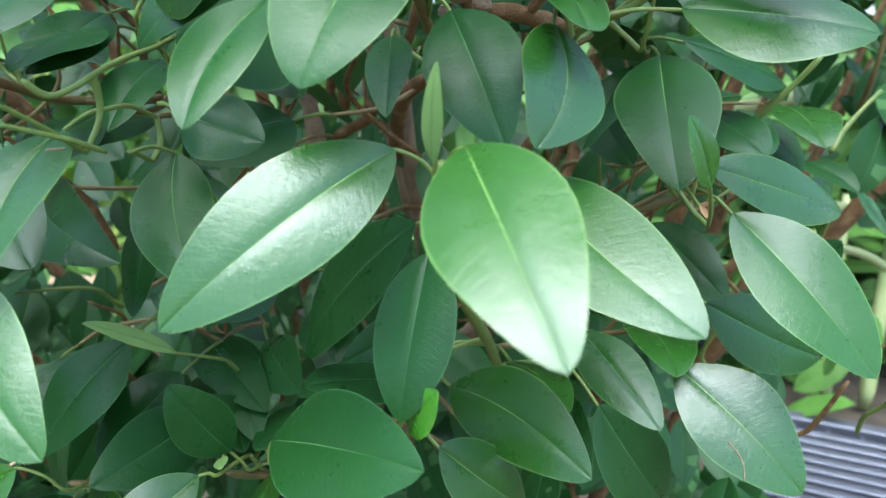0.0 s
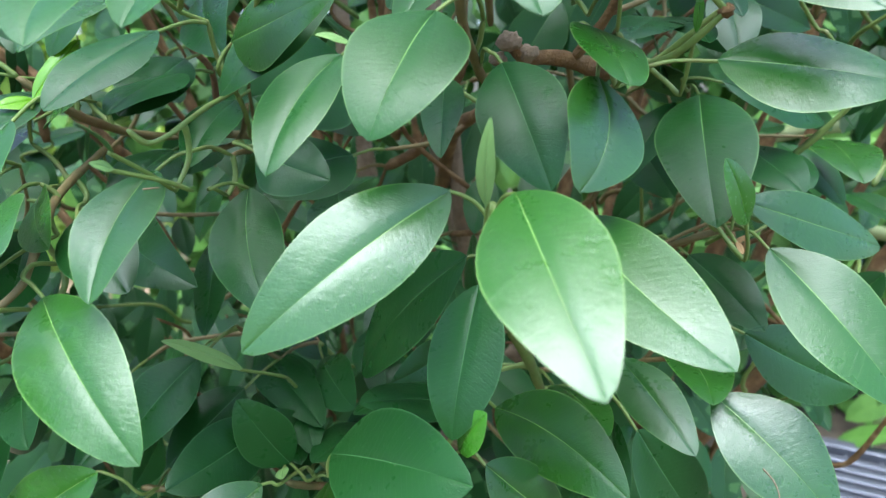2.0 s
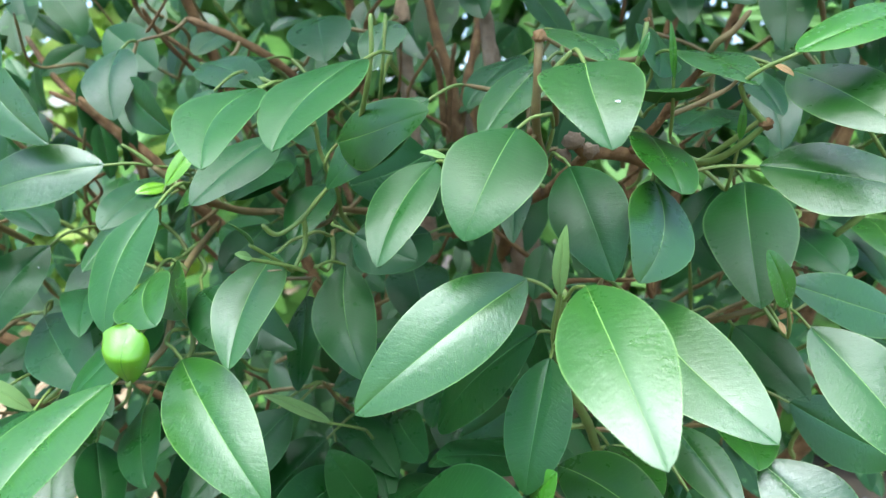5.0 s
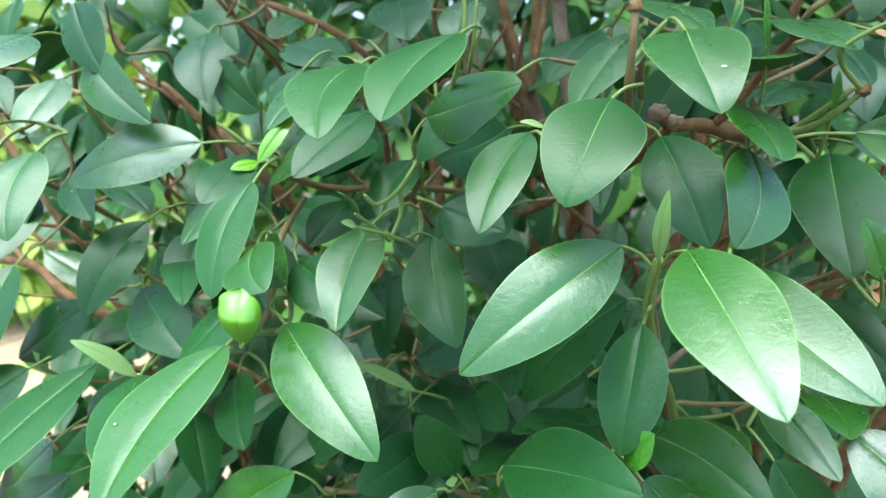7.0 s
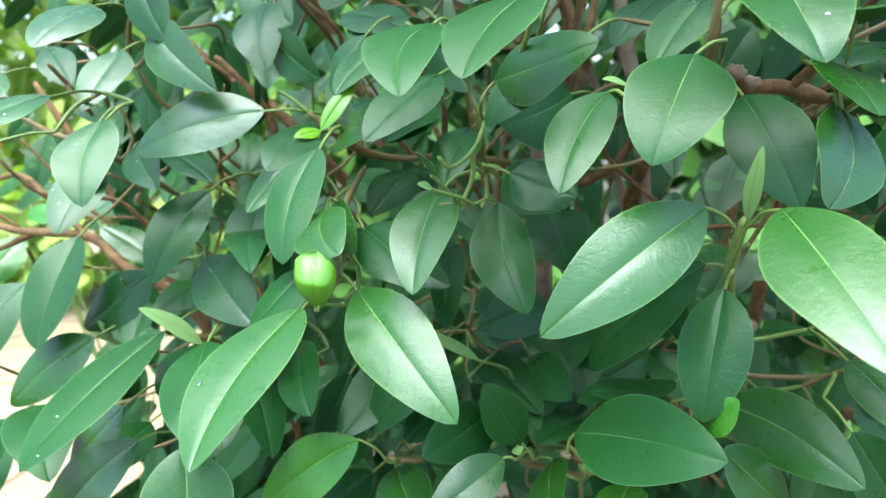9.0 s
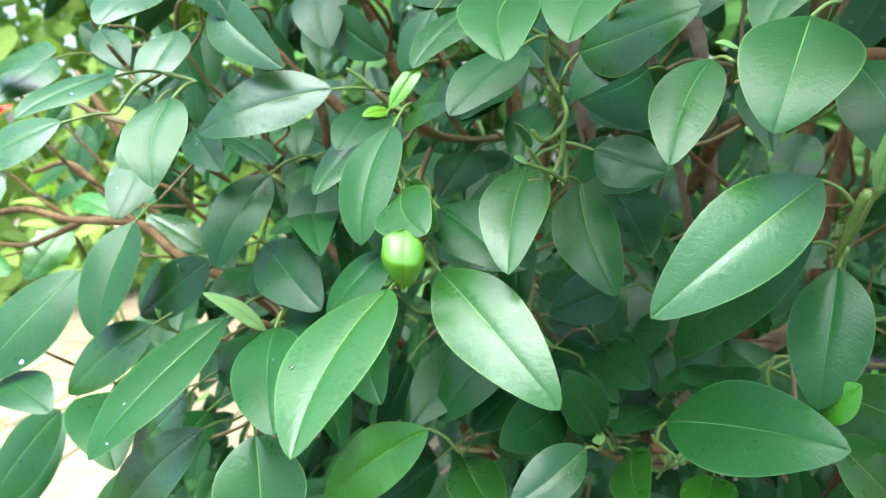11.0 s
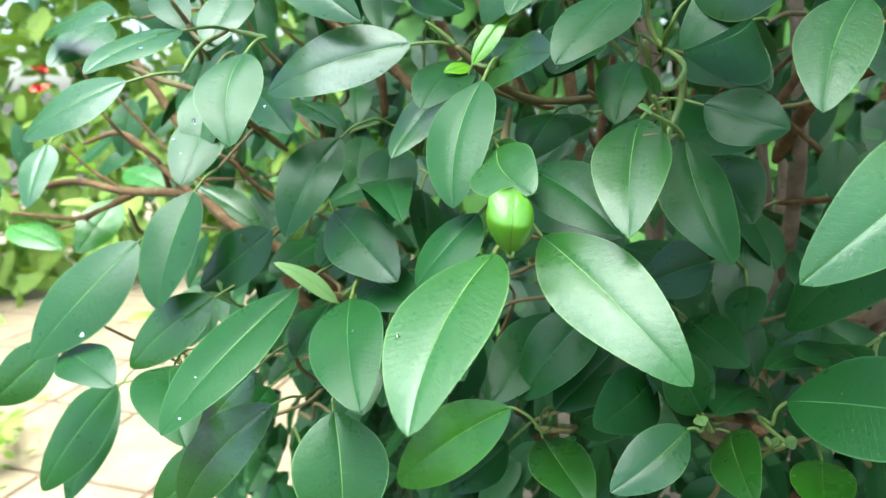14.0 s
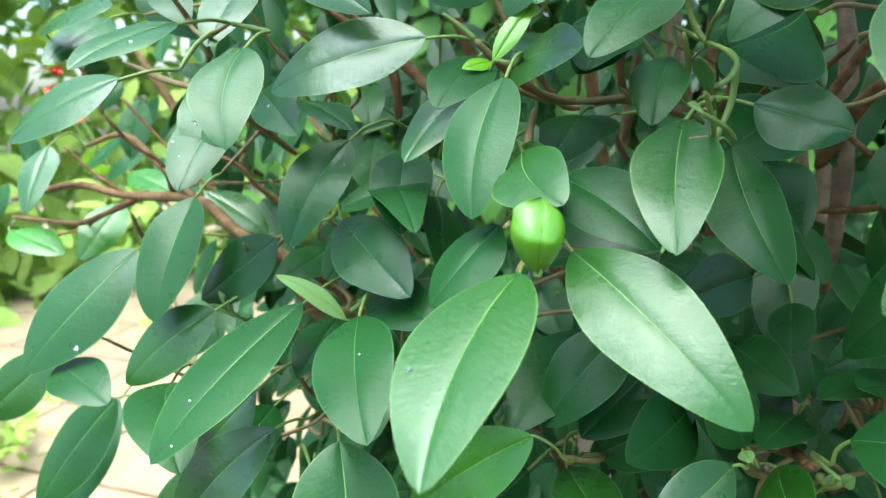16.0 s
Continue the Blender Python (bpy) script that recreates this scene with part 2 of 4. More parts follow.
def blade(bm, base, tip, width, roll, fold, bow_side, bow_up, chance, nu=18, nv=10, thick=0.0004, curl=0.07, blunt=0.0, arch=0.0, belly=0.90):
    """An elliptic leathery leaf blade, a closed thin body: upper face (material 0), under face (material 1)."""
    base, tip = Vector(base), Vector(tip)
    a = tip - base
    length = a.length
    a.normalize()
    n = Vector((0, -0.6, 0.8))
    n = (n - a * a.dot(n)).normalized()
    s = a.cross(n)
    c, d = math.cos(radians(roll)), math.sin(radians(roll))
    n, s = n * c + s * d, s * c - n * d
    cf, sf = math.cos(radians(fold)), math.sin(radians(fold))
    uvs = bm.loops.layers.uv.verify()
    wave, phase = 0.03 + 0.05 * chance.random(), chance.random() * 6.28
    twist = chance.gauss(0, 0.12)
    droop = 0.03 + 0.05 * chance.random()
    lobes = [(chance.uniform(0.0, 0.035), chance.uniform(5, 9), chance.uniform(0, 6.28), chance.uniform(0.95, 1.05)) for k in (0, 1)]
    sheets = []
    for lower in (0, 1):
        grid = []
        for i in range(nu + 1):
            u = 0.35 * i / nu + 0.65 * (0.5 - 0.5 * math.cos(math.pi * i / nu))
            w = width * max(math.sin(math.pi * min(u, 0.9999) ** belly), 0.0) ** (0.80 - 0.17 * u - blunt * 0.8) * (1 - 0.08 * u)
            mid = base + a * length * u + (s * bow_side + n * bow_up) * length * 4 * u * (1 - u) + n * arch * length * (4 * u * (1 - u) - 0.6)
            mid -= n * droop * length * max(u - 0.72, 0) ** 2 * 4
            row = []
            for j in range(nv + 1):
                k = abs(2 * j - nv) // 2
                v = math.copysign(0.03 + 0.97 * min((k - 1) / (nv // 2 - 1.85), 1.0), 2 * j - nv) if k else 0.0
                lift = 0.5 * sf * (math.sqrt(v * v + 0.012) - 0.11) - curl * v * v - twist * v * (u - 0.5)
                lift += wave * math.sin(7 * u + phase + (1.3 if v > 0 else 0)) * v * v
                amp, often, start, share = lobes[v > 0]
                wide = w * (share + amp * math.sin(often * u + start))
                place = mid + s * wide * v * cf + n * wide * lift
                edge = min(1.0, 3.0 * (1 - abs(v)) + 0.25)
                place -= n * (thick * edge * (1 if lower else 0))
                if abs(v) < 1e-6:
                    place -= n * (0.0003 if not lower else 0.0006) * (1 - 0.7 * u)
                row.append((bm.verts.new(place), (u, 0.5 + 0.5 * v)))
            grid.append(row)
        sheets.append(grid)
    top, low = sheets
    for k, grid in enumerate(sheets):
        for i in range(nu):
            for j in range(nv):
                q = [grid[i][j], grid[i + 1][j], grid[i + 1][j + 1], grid[i][j + 1]]
                if not k:
                    q.reverse()
                f = bm.faces.new([e[0] for e in q])
                f.material_index, f.smooth = k, True
                for loop, e in zip(f.loops, q):
                    loop[uvs].uv = e[1]
    for j0 in (0, nv):
        for i in range(nu):
            q = [top[i][j0], top[i + 1][j0], low[i + 1][j0], low[i][j0]]
            if j0:
                q.reverse()
            f = bm.faces.new([bm.verts.new(e[0].co) for e in q])
            for loop, e in zip(f.loops, q):
                loop[uvs].uv = e[1]
    return n, a, length


# ---- the shrub ----
shrub = tagged(new("shrub"), "dense green shrub with glossy leathery leaves on brown branches", "shrub")
shrub.location = (0.0, 0.75, 0.0)
shrub_back = Matrix.Translation((0.0, -0.75, 0.0))
pick = random.Random(7)


def on_shrub(ob):
    ob.matrix_parent_inverse = shrub_back
    return ob


STALK_ENDS, WOOD = [], []


def leaf(base, tip, width, roll, fold, bow_side, bow_up, material, root=None, blunt=0.0, belly=0.90):
    bm = bmesh.new()
    n, a, length = blade(bm, base, tip, width, roll, fold, bow_side, max(bow_up, 0.05), pick, blunt=blunt, belly=belly)
    ob = on_shrub(part("leaf", bm, (material, UNDER), shrub))
    # its stalk
    b = Vector(base)
    loose = root is None
    root = b - a * 0.020 + Vector((0, 0.016, -0.005)) if loose else Vector(root)
    inside = b + a * length * 0.04 - n * 0.0010
    mid = b.lerp(root, 0.5) - a * 0.08 * (root - b).length + Vector((0, 0, 0.0006))
    bm = bmesh.new()
    on = (root - b).normalized()
    tail = [] if loose else [root + on * 0.004 + Vector((0, 0.010, -0.001)), root + on * 0.006 + Vector((0, 0.028, -0.007))]
    tube(bm, [inside, b - n * 0.0009, mid, root, *tail], 0.0007, 0.0010, 4, 7)
    smooth(part("petiole", bm, GREEN_STEM, ob))
    STALK_ENDS.append(tail[-1] if tail else root)
    return ob


def stem(points, r0, r1, material):
    bm = bmesh.new()
    tube(bm, points, r0, r1, 6, 10 if r1 > 0.004 else 8, 0.25)
    WOOD.extend(Vector(a).lerp(Vector(b), k / 4) for a, b in zip(points, points[1:]) for k in range(5))
    return on_shrub(smooth(part("branch", bm, material, shrub)))


stem([(0.0000, 0.2096, 1.1233), (-0.0016, 0.2172, 1.1106), (-0.0013, 0.2293, 1.0921), (0.0073, 0.2662, 1.0579), (0.0197, 0.3040, 1.0247), (0.0341, 0.3592, 0.9711)], 0.0022, 0.0028, GREEN_STEM)
stem([(-0.2254, 0.2891, 1.1681), (-0.2156, 0.2999, 1.1561), (-0.2060, 0.3165, 1.1456), (-0.1910, 0.3461, 1.1368), (-0.1577, 0.3942, 1.1343), (-0.1288, 0.4866, 1.1203)], 0.0019, 0.0026, STEM)
stem([(-0.2387, 0.2825, 1.1803), (-0.2320, 0.2865, 1.1748), (-0.2249, 0.2892, 1.1681)], 0.0008, 0.0016, GREEN_STEM)
stem([(-0.0125, 0.2264, 1.2248), (-0.0130, 0.2282, 1.2075), (-0.0128, 0.2451, 1.1871), (-0.0060, 0.3047, 1.1649)], 0.0018, 0.0023, STEM)
stem([(0.0059, 0.3002, 1.1826), (0.0140, 0.3058, 1.1761), (0.0310, 0.3146, 1.1758), (0.0591, 0.3295, 1.1684)], 0.0032, 0.0040, BARK)
stem([(0.0140, 0.3058, 1.1761), (-0.0048, 0.3649, 1.1522), (-0.0284, 0.4186, 1.1329), (-0.0405, 0.4797, 1.0852)], 0.0036, 0.0050, BARK)
stem([(0.0869, 0.2564, 1.1904), (0.0801, 0.2638, 1.1823), (0.0728, 0.2764, 1.1747), (0.0650, 0.2898, 1.1717), (0.0591, 0.3295, 1.1684)], 0.0015, 0.0019, GREEN_STEM)
stem([(-0.6885, 0.3984, 1.0635), (-0.6188, 0.4029, 1.0768), (-0.5531, 0.3902, 1.0710), (-0.4752, 0.3826, 1.0697), (-0.4328, 0.3693, 1.0496), (-0.3985, 0.3661, 1.0362), (-0.3669, 0.3807, 1.0119), (-0.3541, 0.4256, 0.9608)], 0.0030, 0.0050, BARK)
stem([(-0.7067, 0.4095, 1.0454), (-0.6345, 0.4101, 1.0414), (-0.5945, 0.4040, 1.0510), (-0.5472, 0.4020, 1.0676)], 0.0020, 0.0028, BARK)
stem([(-0.6272, 0.4300, 1.1075), (-0.5548, 0.4021, 1.1183), (-0.5083, 0.3885, 1.0919), (-0.4752, 0.3826, 1.0697)], 0.0022, 0.0030, BARK)
stem([(-0.4769, 0.3325, 1.1694), (-0.4384, 0.3202, 1.1579), (-0.4089, 0.3168, 1.1497), (-0.3975, 0.3481, 1.1309), (-0.3943, 0.3960, 1.1032)], 0.0018, 0.0026, STEM)
stem([(-0.1119, 0.5196, 1.3174), (-0.0989, 0.5125, 1.2659), (-0.0863, 0.5079, 1.2285), (-0.0812, 0.5100, 1.1795), (-0.0822, 0.5300, 1.1222)], 0.0036, 0.0050, BARK)
stem([(-0.0604, 0.5738, 1.3266), (-0.0720, 0.5367, 1.2543), (-0.0773, 0.5167, 1.2103), (-0.0812, 0.5100, 1.1795), (-0.0993, 0.5469, 1.1205)], 0.0032, 0.0045, BARK)
stem([(-0.5096, 0.5507, 1.2797), (-0.4478, 0.5038, 1.2377), (-0.3900, 0.4778, 1.2008), (-0.3442, 0.4668, 1.1739), (-0.3069, 0.4677, 1.1369), (-0.2809, 0.5011, 1.0927)], 0.0024, 0.0056, BARK)
stem([(-0.2682, 0.4150, 1.2691), (-0.2265, 0.4102, 1.2525), (-0.1967, 0.4231, 1.2328), (-0.1679, 0.4437, 1.2000)], 0.0025, 0.0035, BARK)
stem([(-0.1850, 0.1987, 1.0799), (-0.1782, 0.2102, 1.0891), (-0.1793, 0.2185, 1.0952), (-0.1862, 0.2401, 1.1073), (-0.1950, 0.2662, 1.1175), (-0.2028, 0.3197, 1.1336)], 0.0014, 0.0020, STEM)
stem([(-0.2994, 0.2576, 1.0376), (-0.2928, 0.2692, 1.0320), (-0.2890, 0.2974, 1.0112)], 0.0016, 0.0022, STEM)
stem([(-0.0665, 0.2876, 0.9674), (-0.0693, 0.2973, 0.9668), (-0.0732, 0.3206, 0.9572), (-0.0779, 0.3673, 0.9346), (-0.0929, 0.4405, 0.9016)], 0.0026, 0.0042, BARK)
stem([(-0.0656, 0.2775, 0.9694), (-0.0607, 0.2731, 0.9671), (-0.0567, 0.2702, 0.9717)], 0.0018, 0.0022, GREEN_STEM)
stem([(-0.0971, 0.2591, 0.9792), (-0.0921, 0.2740, 0.9679), (-0.0696, 0.3265, 0.9339)], 0.0015, 0.0024, STEM)
stem([(-0.1828, 0.2800, 0.9585), (-0.1695, 0.2837, 0.9561), (-0.1621, 0.3008, 0.9504), (-0.1584, 0.3741, 0.9361)], 0.0016, 0.0024, STEM)
stem([(0.0346, 0.2609, 1.2359), (0.0333, 0.2593, 1.2275), (0.0322, 0.2629, 1.2200), (0.0316, 0.2767, 1.2118), (0.0362, 0.3267, 1.2017)], 0.0011, 0.0014, GREEN_STEM)
stem([(0.0645, 0.2818, 1.2175), (0.0604, 0.2854, 1.2122), (0.0557, 0.2889, 1.2062), (0.0465, 0.3002, 1.1896), (0.0367, 0.3170, 1.1759)], 0.0019, 0.0026, BARK)
stem([(0.0782, 0.2617, 1.2393), (0.0721, 0.2646, 1.2309), (0.0663, 0.2682, 1.2263), (0.0638, 0.2818, 1.2180)], 0.0013, 0.0017, STEM)
stem([(-0.0863, 0.2394, 1.2379), (-0.0867, 0.2413, 1.2211), (-0.0907, 0.2481, 1.2069), (-0.1010, 0.2681, 1.1866)], 0.0011, 0.0013, GREEN_STEM)
stem([(-0.0822, 0.2510, 1.2398), (-0.0829, 0.2506, 1.2273), (-0.0854, 0.2555, 1.2126), (-0.0931, 0.2824, 1.1983)], 0.0008, 0.0010, GREEN_STEM)
stem([(0.0918, 0.2774, 1.1935), (0.0822, 0.2849, 1.1844), (0.0741, 0.2929, 1.1769), (0.0653, 0.3013, 1.1713), (0.0550, 0.3418, 1.1708)], 0.0012, 0.0015, GREEN_STEM)
stem([(0.1242, 0.3169, 1.0950), (0.1119, 0.3205, 1.0918), (0.0962, 0.3328, 1.0825), (0.0832, 0.3978, 1.0566)], 0.0016, 0.0024, STEM)
stem([(-0.0551, 0.4622, 1.2811), (-0.0472, 0.4519, 1.2186), (-0.0354, 0.4543, 1.1641), (-0.0268, 0.4716, 1.0822), (-0.0185, 0.5370, 0.9802)], 0.0050, 0.0065, TRUNK)
stem([(-0.0753, 0.5261, 1.2040), (-0.0661, 0.5203, 1.1708), (-0.0440, 0.5278, 1.0900), (-0.0301, 0.5460, 1.0188)], 0.0030, 0.0045, TRUNK)
stem([(-0.0218, 0.6095, 1.1258), (-0.0148, 0.5941, 1.0589), (-0.0175, 0.5908, 0.9677), (-0.0517, 0.5841, 0.9025)], 0.0060, 0.0080, TRUNK)
stem([(-0.1246, 0.2026, 1.1485), (-0.1209, 0.2079, 1.1437), (-0.1162, 0.2149, 1.1461), (-0.1135, 0.2251, 1.1507), (-0.1153, 0.2490, 1.1556), (-0.1222, 0.2963, 1.1621), (-0.1357, 0.3694, 1.1738)], 0.0009, 0.0012, GREEN_STEM)
stem([(-0.1554, 0.6366, 1.3249), (-0.1477, 0.6230, 1.2456), (-0.1367, 0.6112, 1.1719), (-0.1263, 0.6208, 1.1016), (-0.1214, 0.6428, 0.9400)], 0.0075, 0.0090, TRUNK)

stem([(-0.532, 0.360, 1.137), (-0.522, 0.373, 1.114), (-0.509, 0.387, 1.097), (-0.512, 0.400, 1.069)], 0.0012, 0.0022, BARK)
stem([(-0.609, 0.390, 1.111), (-0.593, 0.400, 1.088), (-0.572, 0.410, 1.069)], 0.001, 0.002, BARK)
stem([(-0.467, 0.370, 1.105), (-0.444, 0.387, 1.099), (-0.432, 0.403, 1.076), (-0.418, 0.420, 1.058)], 0.0014, 0.0024, BARK)
stem([(-0.720, 0.440, 1.017), (-0.645, 0.427, 1.033), (-0.577, 0.413, 1.061), (-0.531, 0.400, 1.067)], 0.0009, 0.0018, BARK)
stem([(-0.601, 0.450, 1.149), (-0.577, 0.457, 1.118), (-0.544, 0.463, 1.080), (-0.515, 0.470, 1.055)], 0.0012, 0.0022, BARK)
stem([(-0.419, 0.460, 1.221), (-0.394, 0.470, 1.207), (-0.375, 0.480, 1.186)], 0.0022, 0.003, BARK)
stem([(-0.384, 0.270, 1.200), (-0.387, 0.290, 1.185), (-0.392, 0.310, 1.169)], 0.0012, 0.0018, STEM)
stem([(-0.424, 0.400, 1.205), (-0.419, 0.415, 1.183), (-0.412, 0.430, 1.167)], 0.0012, 0.002, STEM)
stem([(-0.457, 0.360, 1.049), (-0.431, 0.380, 1.043), (-0.408, 0.400, 1.038)], 0.001, 0.0016, STEM)
stem([(-0.377, 0.300, 1.059), (-0.383, 0.315, 1.044), (-0.389, 0.330, 1.034)], 0.0009, 0.0011, GREEN_STEM)
stem([(-0.378, 0.440, 1.215), (-0.360, 0.450, 1.193), (-0.342, 0.460, 1.162), (-0.342, 0.470, 1.124)], 0.0028, 0.0042, BARK)
stem([(-0.281, 0.420, 1.113), (-0.266, 0.433, 1.091), (-0.248, 0.447, 1.065), (-0.239, 0.460, 1.028)], 0.0016, 0.0028, BARK)
stem([(-0.158, 0.300, 1.143), (-0.145, 0.310, 1.133), (-0.132, 0.320, 1.137), (-0.130, 0.330, 1.155)], 0.0011, 0.0016, STEM)
stem([(-0.131, 0.310, 1.167), (-0.128, 0.320, 1.152), (-0.129, 0.330, 1.138), (-0.120, 0.340, 1.123)], 0.0012, 0.0016, GREEN_STEM)
stem([(-0.052, 0.500, 1.259), (-0.048, 0.510, 1.230), (-0.048, 0.520, 1.203)], 0.0045, 0.0055, TRUNK)
stem([(-0.098, 0.460, 1.255), (-0.092, 0.480, 1.232), (-0.091, 0.500, 1.185)], 0.0022, 0.003, BARK)
stem([(-0.080, 0.480, 1.257), (-0.085, 0.490, 1.224), (-0.088, 0.500, 1.180)], 0.0018, 0.0026, BARK)
stem([(-0.006, 0.280, 1.221), (-0.004, 0.295, 1.204), (-0.003, 0.310, 1.191)], 0.0015, 0.002, STEM)
stem([(-0.334, 0.420, 0.984), (-0.308, 0.440, 0.957), (-0.298, 0.460, 0.918)], 0.003, 0.0042, BARK)
stem([(-0.341, 0.420, 0.921), (-0.330, 0.440, 0.885), (-0.337, 0.460, 0.839)], 0.0014, 0.0024, BARK)
stem([(-0.217, 0.330, 1.145), (-0.198, 0.343, 1.137), (-0.176, 0.357, 1.136), (-0.155, 0.370, 1.138)], 0.0014, 0.002, STEM)
stem([(-0.173, 0.360, 1.186), (-0.164, 0.367, 1.173), (-0.164, 0.373, 1.150), (-0.161, 0.380, 1.136)], 0.0018, 0.0024, BARK)
stem([(-0.017, 0.400, 1.190), (-0.023, 0.415, 1.172), (-0.031, 0.430, 1.160), (-0.050, 0.445, 1.125), (-0.079, 0.460, 1.107)], 0.0026, 0.004, BARK)
stem([(0.169, 0.380, 1.124), (0.180, 0.370, 1.139), (0.192, 0.360, 1.158)], 0.002, 0.0016, GREEN_STEM)
stem([(0.237, 0.420, 1.102), (0.250, 0.430, 1.117), (0.274, 0.440, 1.139)], 0.002, 0.0014, GREEN_STEM)
stem([(0.070, 0.520, 0.982), (0.039, 0.530, 0.950), (0.001, 0.550, 0.913), (-0.042, 0.600, 0.818), (-0.056, 0.660, 0.685)], 0.007, 0.012, TRUNK)
stem([(0.074, 0.560, 0.875), (0.053, 0.540, 0.914), (0.055, 0.530, 0.958)], 0.005, 0.005, TRUNK)


def knot(place, size, material):
    """A knobbly swelling where twigs have broken off."""
    bm = bmesh.new()
    bmesh.ops.create_icosphere(bm, subdivisions=3, radius=size)
    for v in bm.verts:
        v.co *= 1 + 0.45 * noise.noise(v.co * 1.6 / size + Vector(place) * 90) + 0.2 * noise.noise(v.co * 5 / size)
        v.co.z *= 0.85
    bm.transform(Matrix.Translation(place))
    return on_shrub(smooth(part("knot", bm, material, shrub)))


for place, size in (((0.006, 0.298, 1.183), 0.0052), ((0.015, 0.303, 1.178), 0.0046), ((0.001, 0.302, 1.175), 0.0042)):
    knot(place, size, TRUNK)
KNOTS = (((-0.0125, 0.2264, 1.2248), 0.003), ((0.0869, 0.2564, 1.1904), 0.0028), ((0.0645, 0.2818, 1.2175), 0.0027), ((0.0346, 0.2609, 1.2359), 0.0014), ((-0.0665, 0.2876, 0.9674), 0.0036))
for place, size in KNOTS:
    knot(place, size, BARK)

leaf((-0.0150, 0.2130, 1.1271), (-0.0766, 0.1686, 1.0828), 0.0188, -24, 11, 0.012, 0.080, MATURE, (-0.0009, 0.2198, 1.1155))
leaf((0.0069, 0.1848, 1.1311), (0.0254, 0.1159, 1.0964), 0.0190, 13, 11, 0.007, 0.060, MATURE, (0.0007, 0.2065, 1.1204))
leaf((0.0314, 0.2382, 1.1135), (0.0749, 0.1765, 1.0786), 0.0225, 4, 13, 0.071, 0.051, MATURE)
leaf((0.0022, 0.2490, 1.1716), (0.0199, 0.2112, 1.1280), 0.0170, 20, 12, -0.008, 0.085, OLD, (-0.0024, 0.2518, 1.1757))
leaf((0.0379, 0.2387, 1.1659), (0.0297, 0.2086, 1.1278), 0.0184, -32, 11, -0.107, 0.074, MATURE)
leaf((-0.0210, 0.2245, 1.1883), (-0.0383, 0.1846, 1.1471), 0.0212, -1, 14, -0.002, 0.078, DULL, (-0.0096, 0.2334, 1.1938))
leaf((-0.0553, 0.2273, 1.1742), (-0.0718, 0.1865, 1.1358), 0.0147, -0, 16, 0.048, -0.008, DULL, (-0.0487, 0.2170, 1.1724))
leaf((0.0049, 0.2030, 1.2120), (0.0129, 0.1690, 1.1813), 0.0205, -4, 17, 0.053, 0.079, MATURE, blunt=0.06, belly=0.62)
leaf((0.0381, 0.2655, 1.1860), (0.0447, 0.2136, 1.1634), 0.0151, -20, 5, 0.019, 0.003, MATURE, blunt=0.25)
leaf((-0.1659, 0.2049, 1.0872), (-0.1082, 0.1580, 1.0493), 0.0182, 9, 10, 0.001, 0.085, SATIN, (-0.1730, 0.2057, 1.0948))
leaf((-0.1295, 0.2273, 1.1321), (-0.1304, 0.1778, 1.0945), 0.0165, 4, 18, 0.026, 0.067, MATURE, (-0.1208, 0.2426, 1.1380))
leaf((-0.1104, 0.2729, 1.1188), (-0.0901, 0.2347, 1.0710), 0.0166, -4, -8, 0.069, 0.050, DULL, (-0.1178, 0.2483, 1.1217))
leaf((-0.2446, 0.2750, 1.1695), (-0.3217, 0.2592, 1.1480), 0.0197, -25, 8, 0.018, 0.051, MATURE, (-0.2263, 0.2920, 1.1678))
leaf((-0.1297, 0.2174, 1.2049), (-0.1275, 0.1602, 1.1747), 0.0169, -3, 14, 0.089, 0.022, DULL)
leaf((-0.1652, 0.2794, 1.2072), (-0.1850, 0.2361, 1.1772), 0.0151, 5, 2, -0.002, 0.046, MATURE)
leaf((-0.1375, 0.2555, 1.1855), (-0.1619, 0.2133, 1.1555), 0.0154, -3, 9, -0.016, 0.025, OLD)
leaf((-0.0877, 0.2293, 1.2177), (-0.1081, 0.1753, 1.1806), 0.0216, 9, 15, 0.041, 0.029, DULL)
leaf((-0.1116, 0.2678, 1.1817), (-0.0604, 0.2330, 1.1961), 0.0182, 36, -5, 0.052, -0.001, MATURE, (-0.1186, 0.2684, 1.1708))
leaf((-0.0099, 0.2787, 1.2209), (-0.0361, 0.2369, 1.1843), 0.0162, 15, 3, -0.011, 0.032, MATURE)
leaf((-0.0245, 0.3734, 1.2352), (-0.0536, 0.3274, 1.2017), 0.0172, 13, -1, -0.012, 0.027, OLD)
leaf((-0.0050, 0.2824, 1.2364), (0.0176, 0.2321, 1.2154), 0.0158, -12, 1, 0.011, 0.006, MATURE)
leaf((0.0429, 0.2784, 1.2007), (0.0441, 0.2208, 1.2031), 0.0155, -0, 4, -0.005, 0.033, MATURE)
leaf((0.0546, 0.2844, 1.2255), (0.0758, 0.2342, 1.2062), 0.0155, -8, 7, 0.004, 0.034, MATURE)
leaf((0.0523, 0.3572, 1.2457), (0.0482, 0.3018, 1.2161), 0.0170, -36, -7, 0.017, 0.008, OLD)
leaf((0.1069, 0.3843, 1.2289), (0.1199, 0.3371, 1.1969), 0.0156, -13, 1, 0.011, 0.022, OLD)
leaf((0.0980, 0.2651, 1.2142), (0.1251, 0.2178, 1.1869), 0.0167, 17, 4, 0.001, 0.049, MATURE)
leaf((-0.0101, 0.2375, 1.0975), (-0.0624, 0.2720, 1.0303), 0.0204, -2, 6, 0.025, 0.044, OLD, (0.0002, 0.2422, 1.0939))
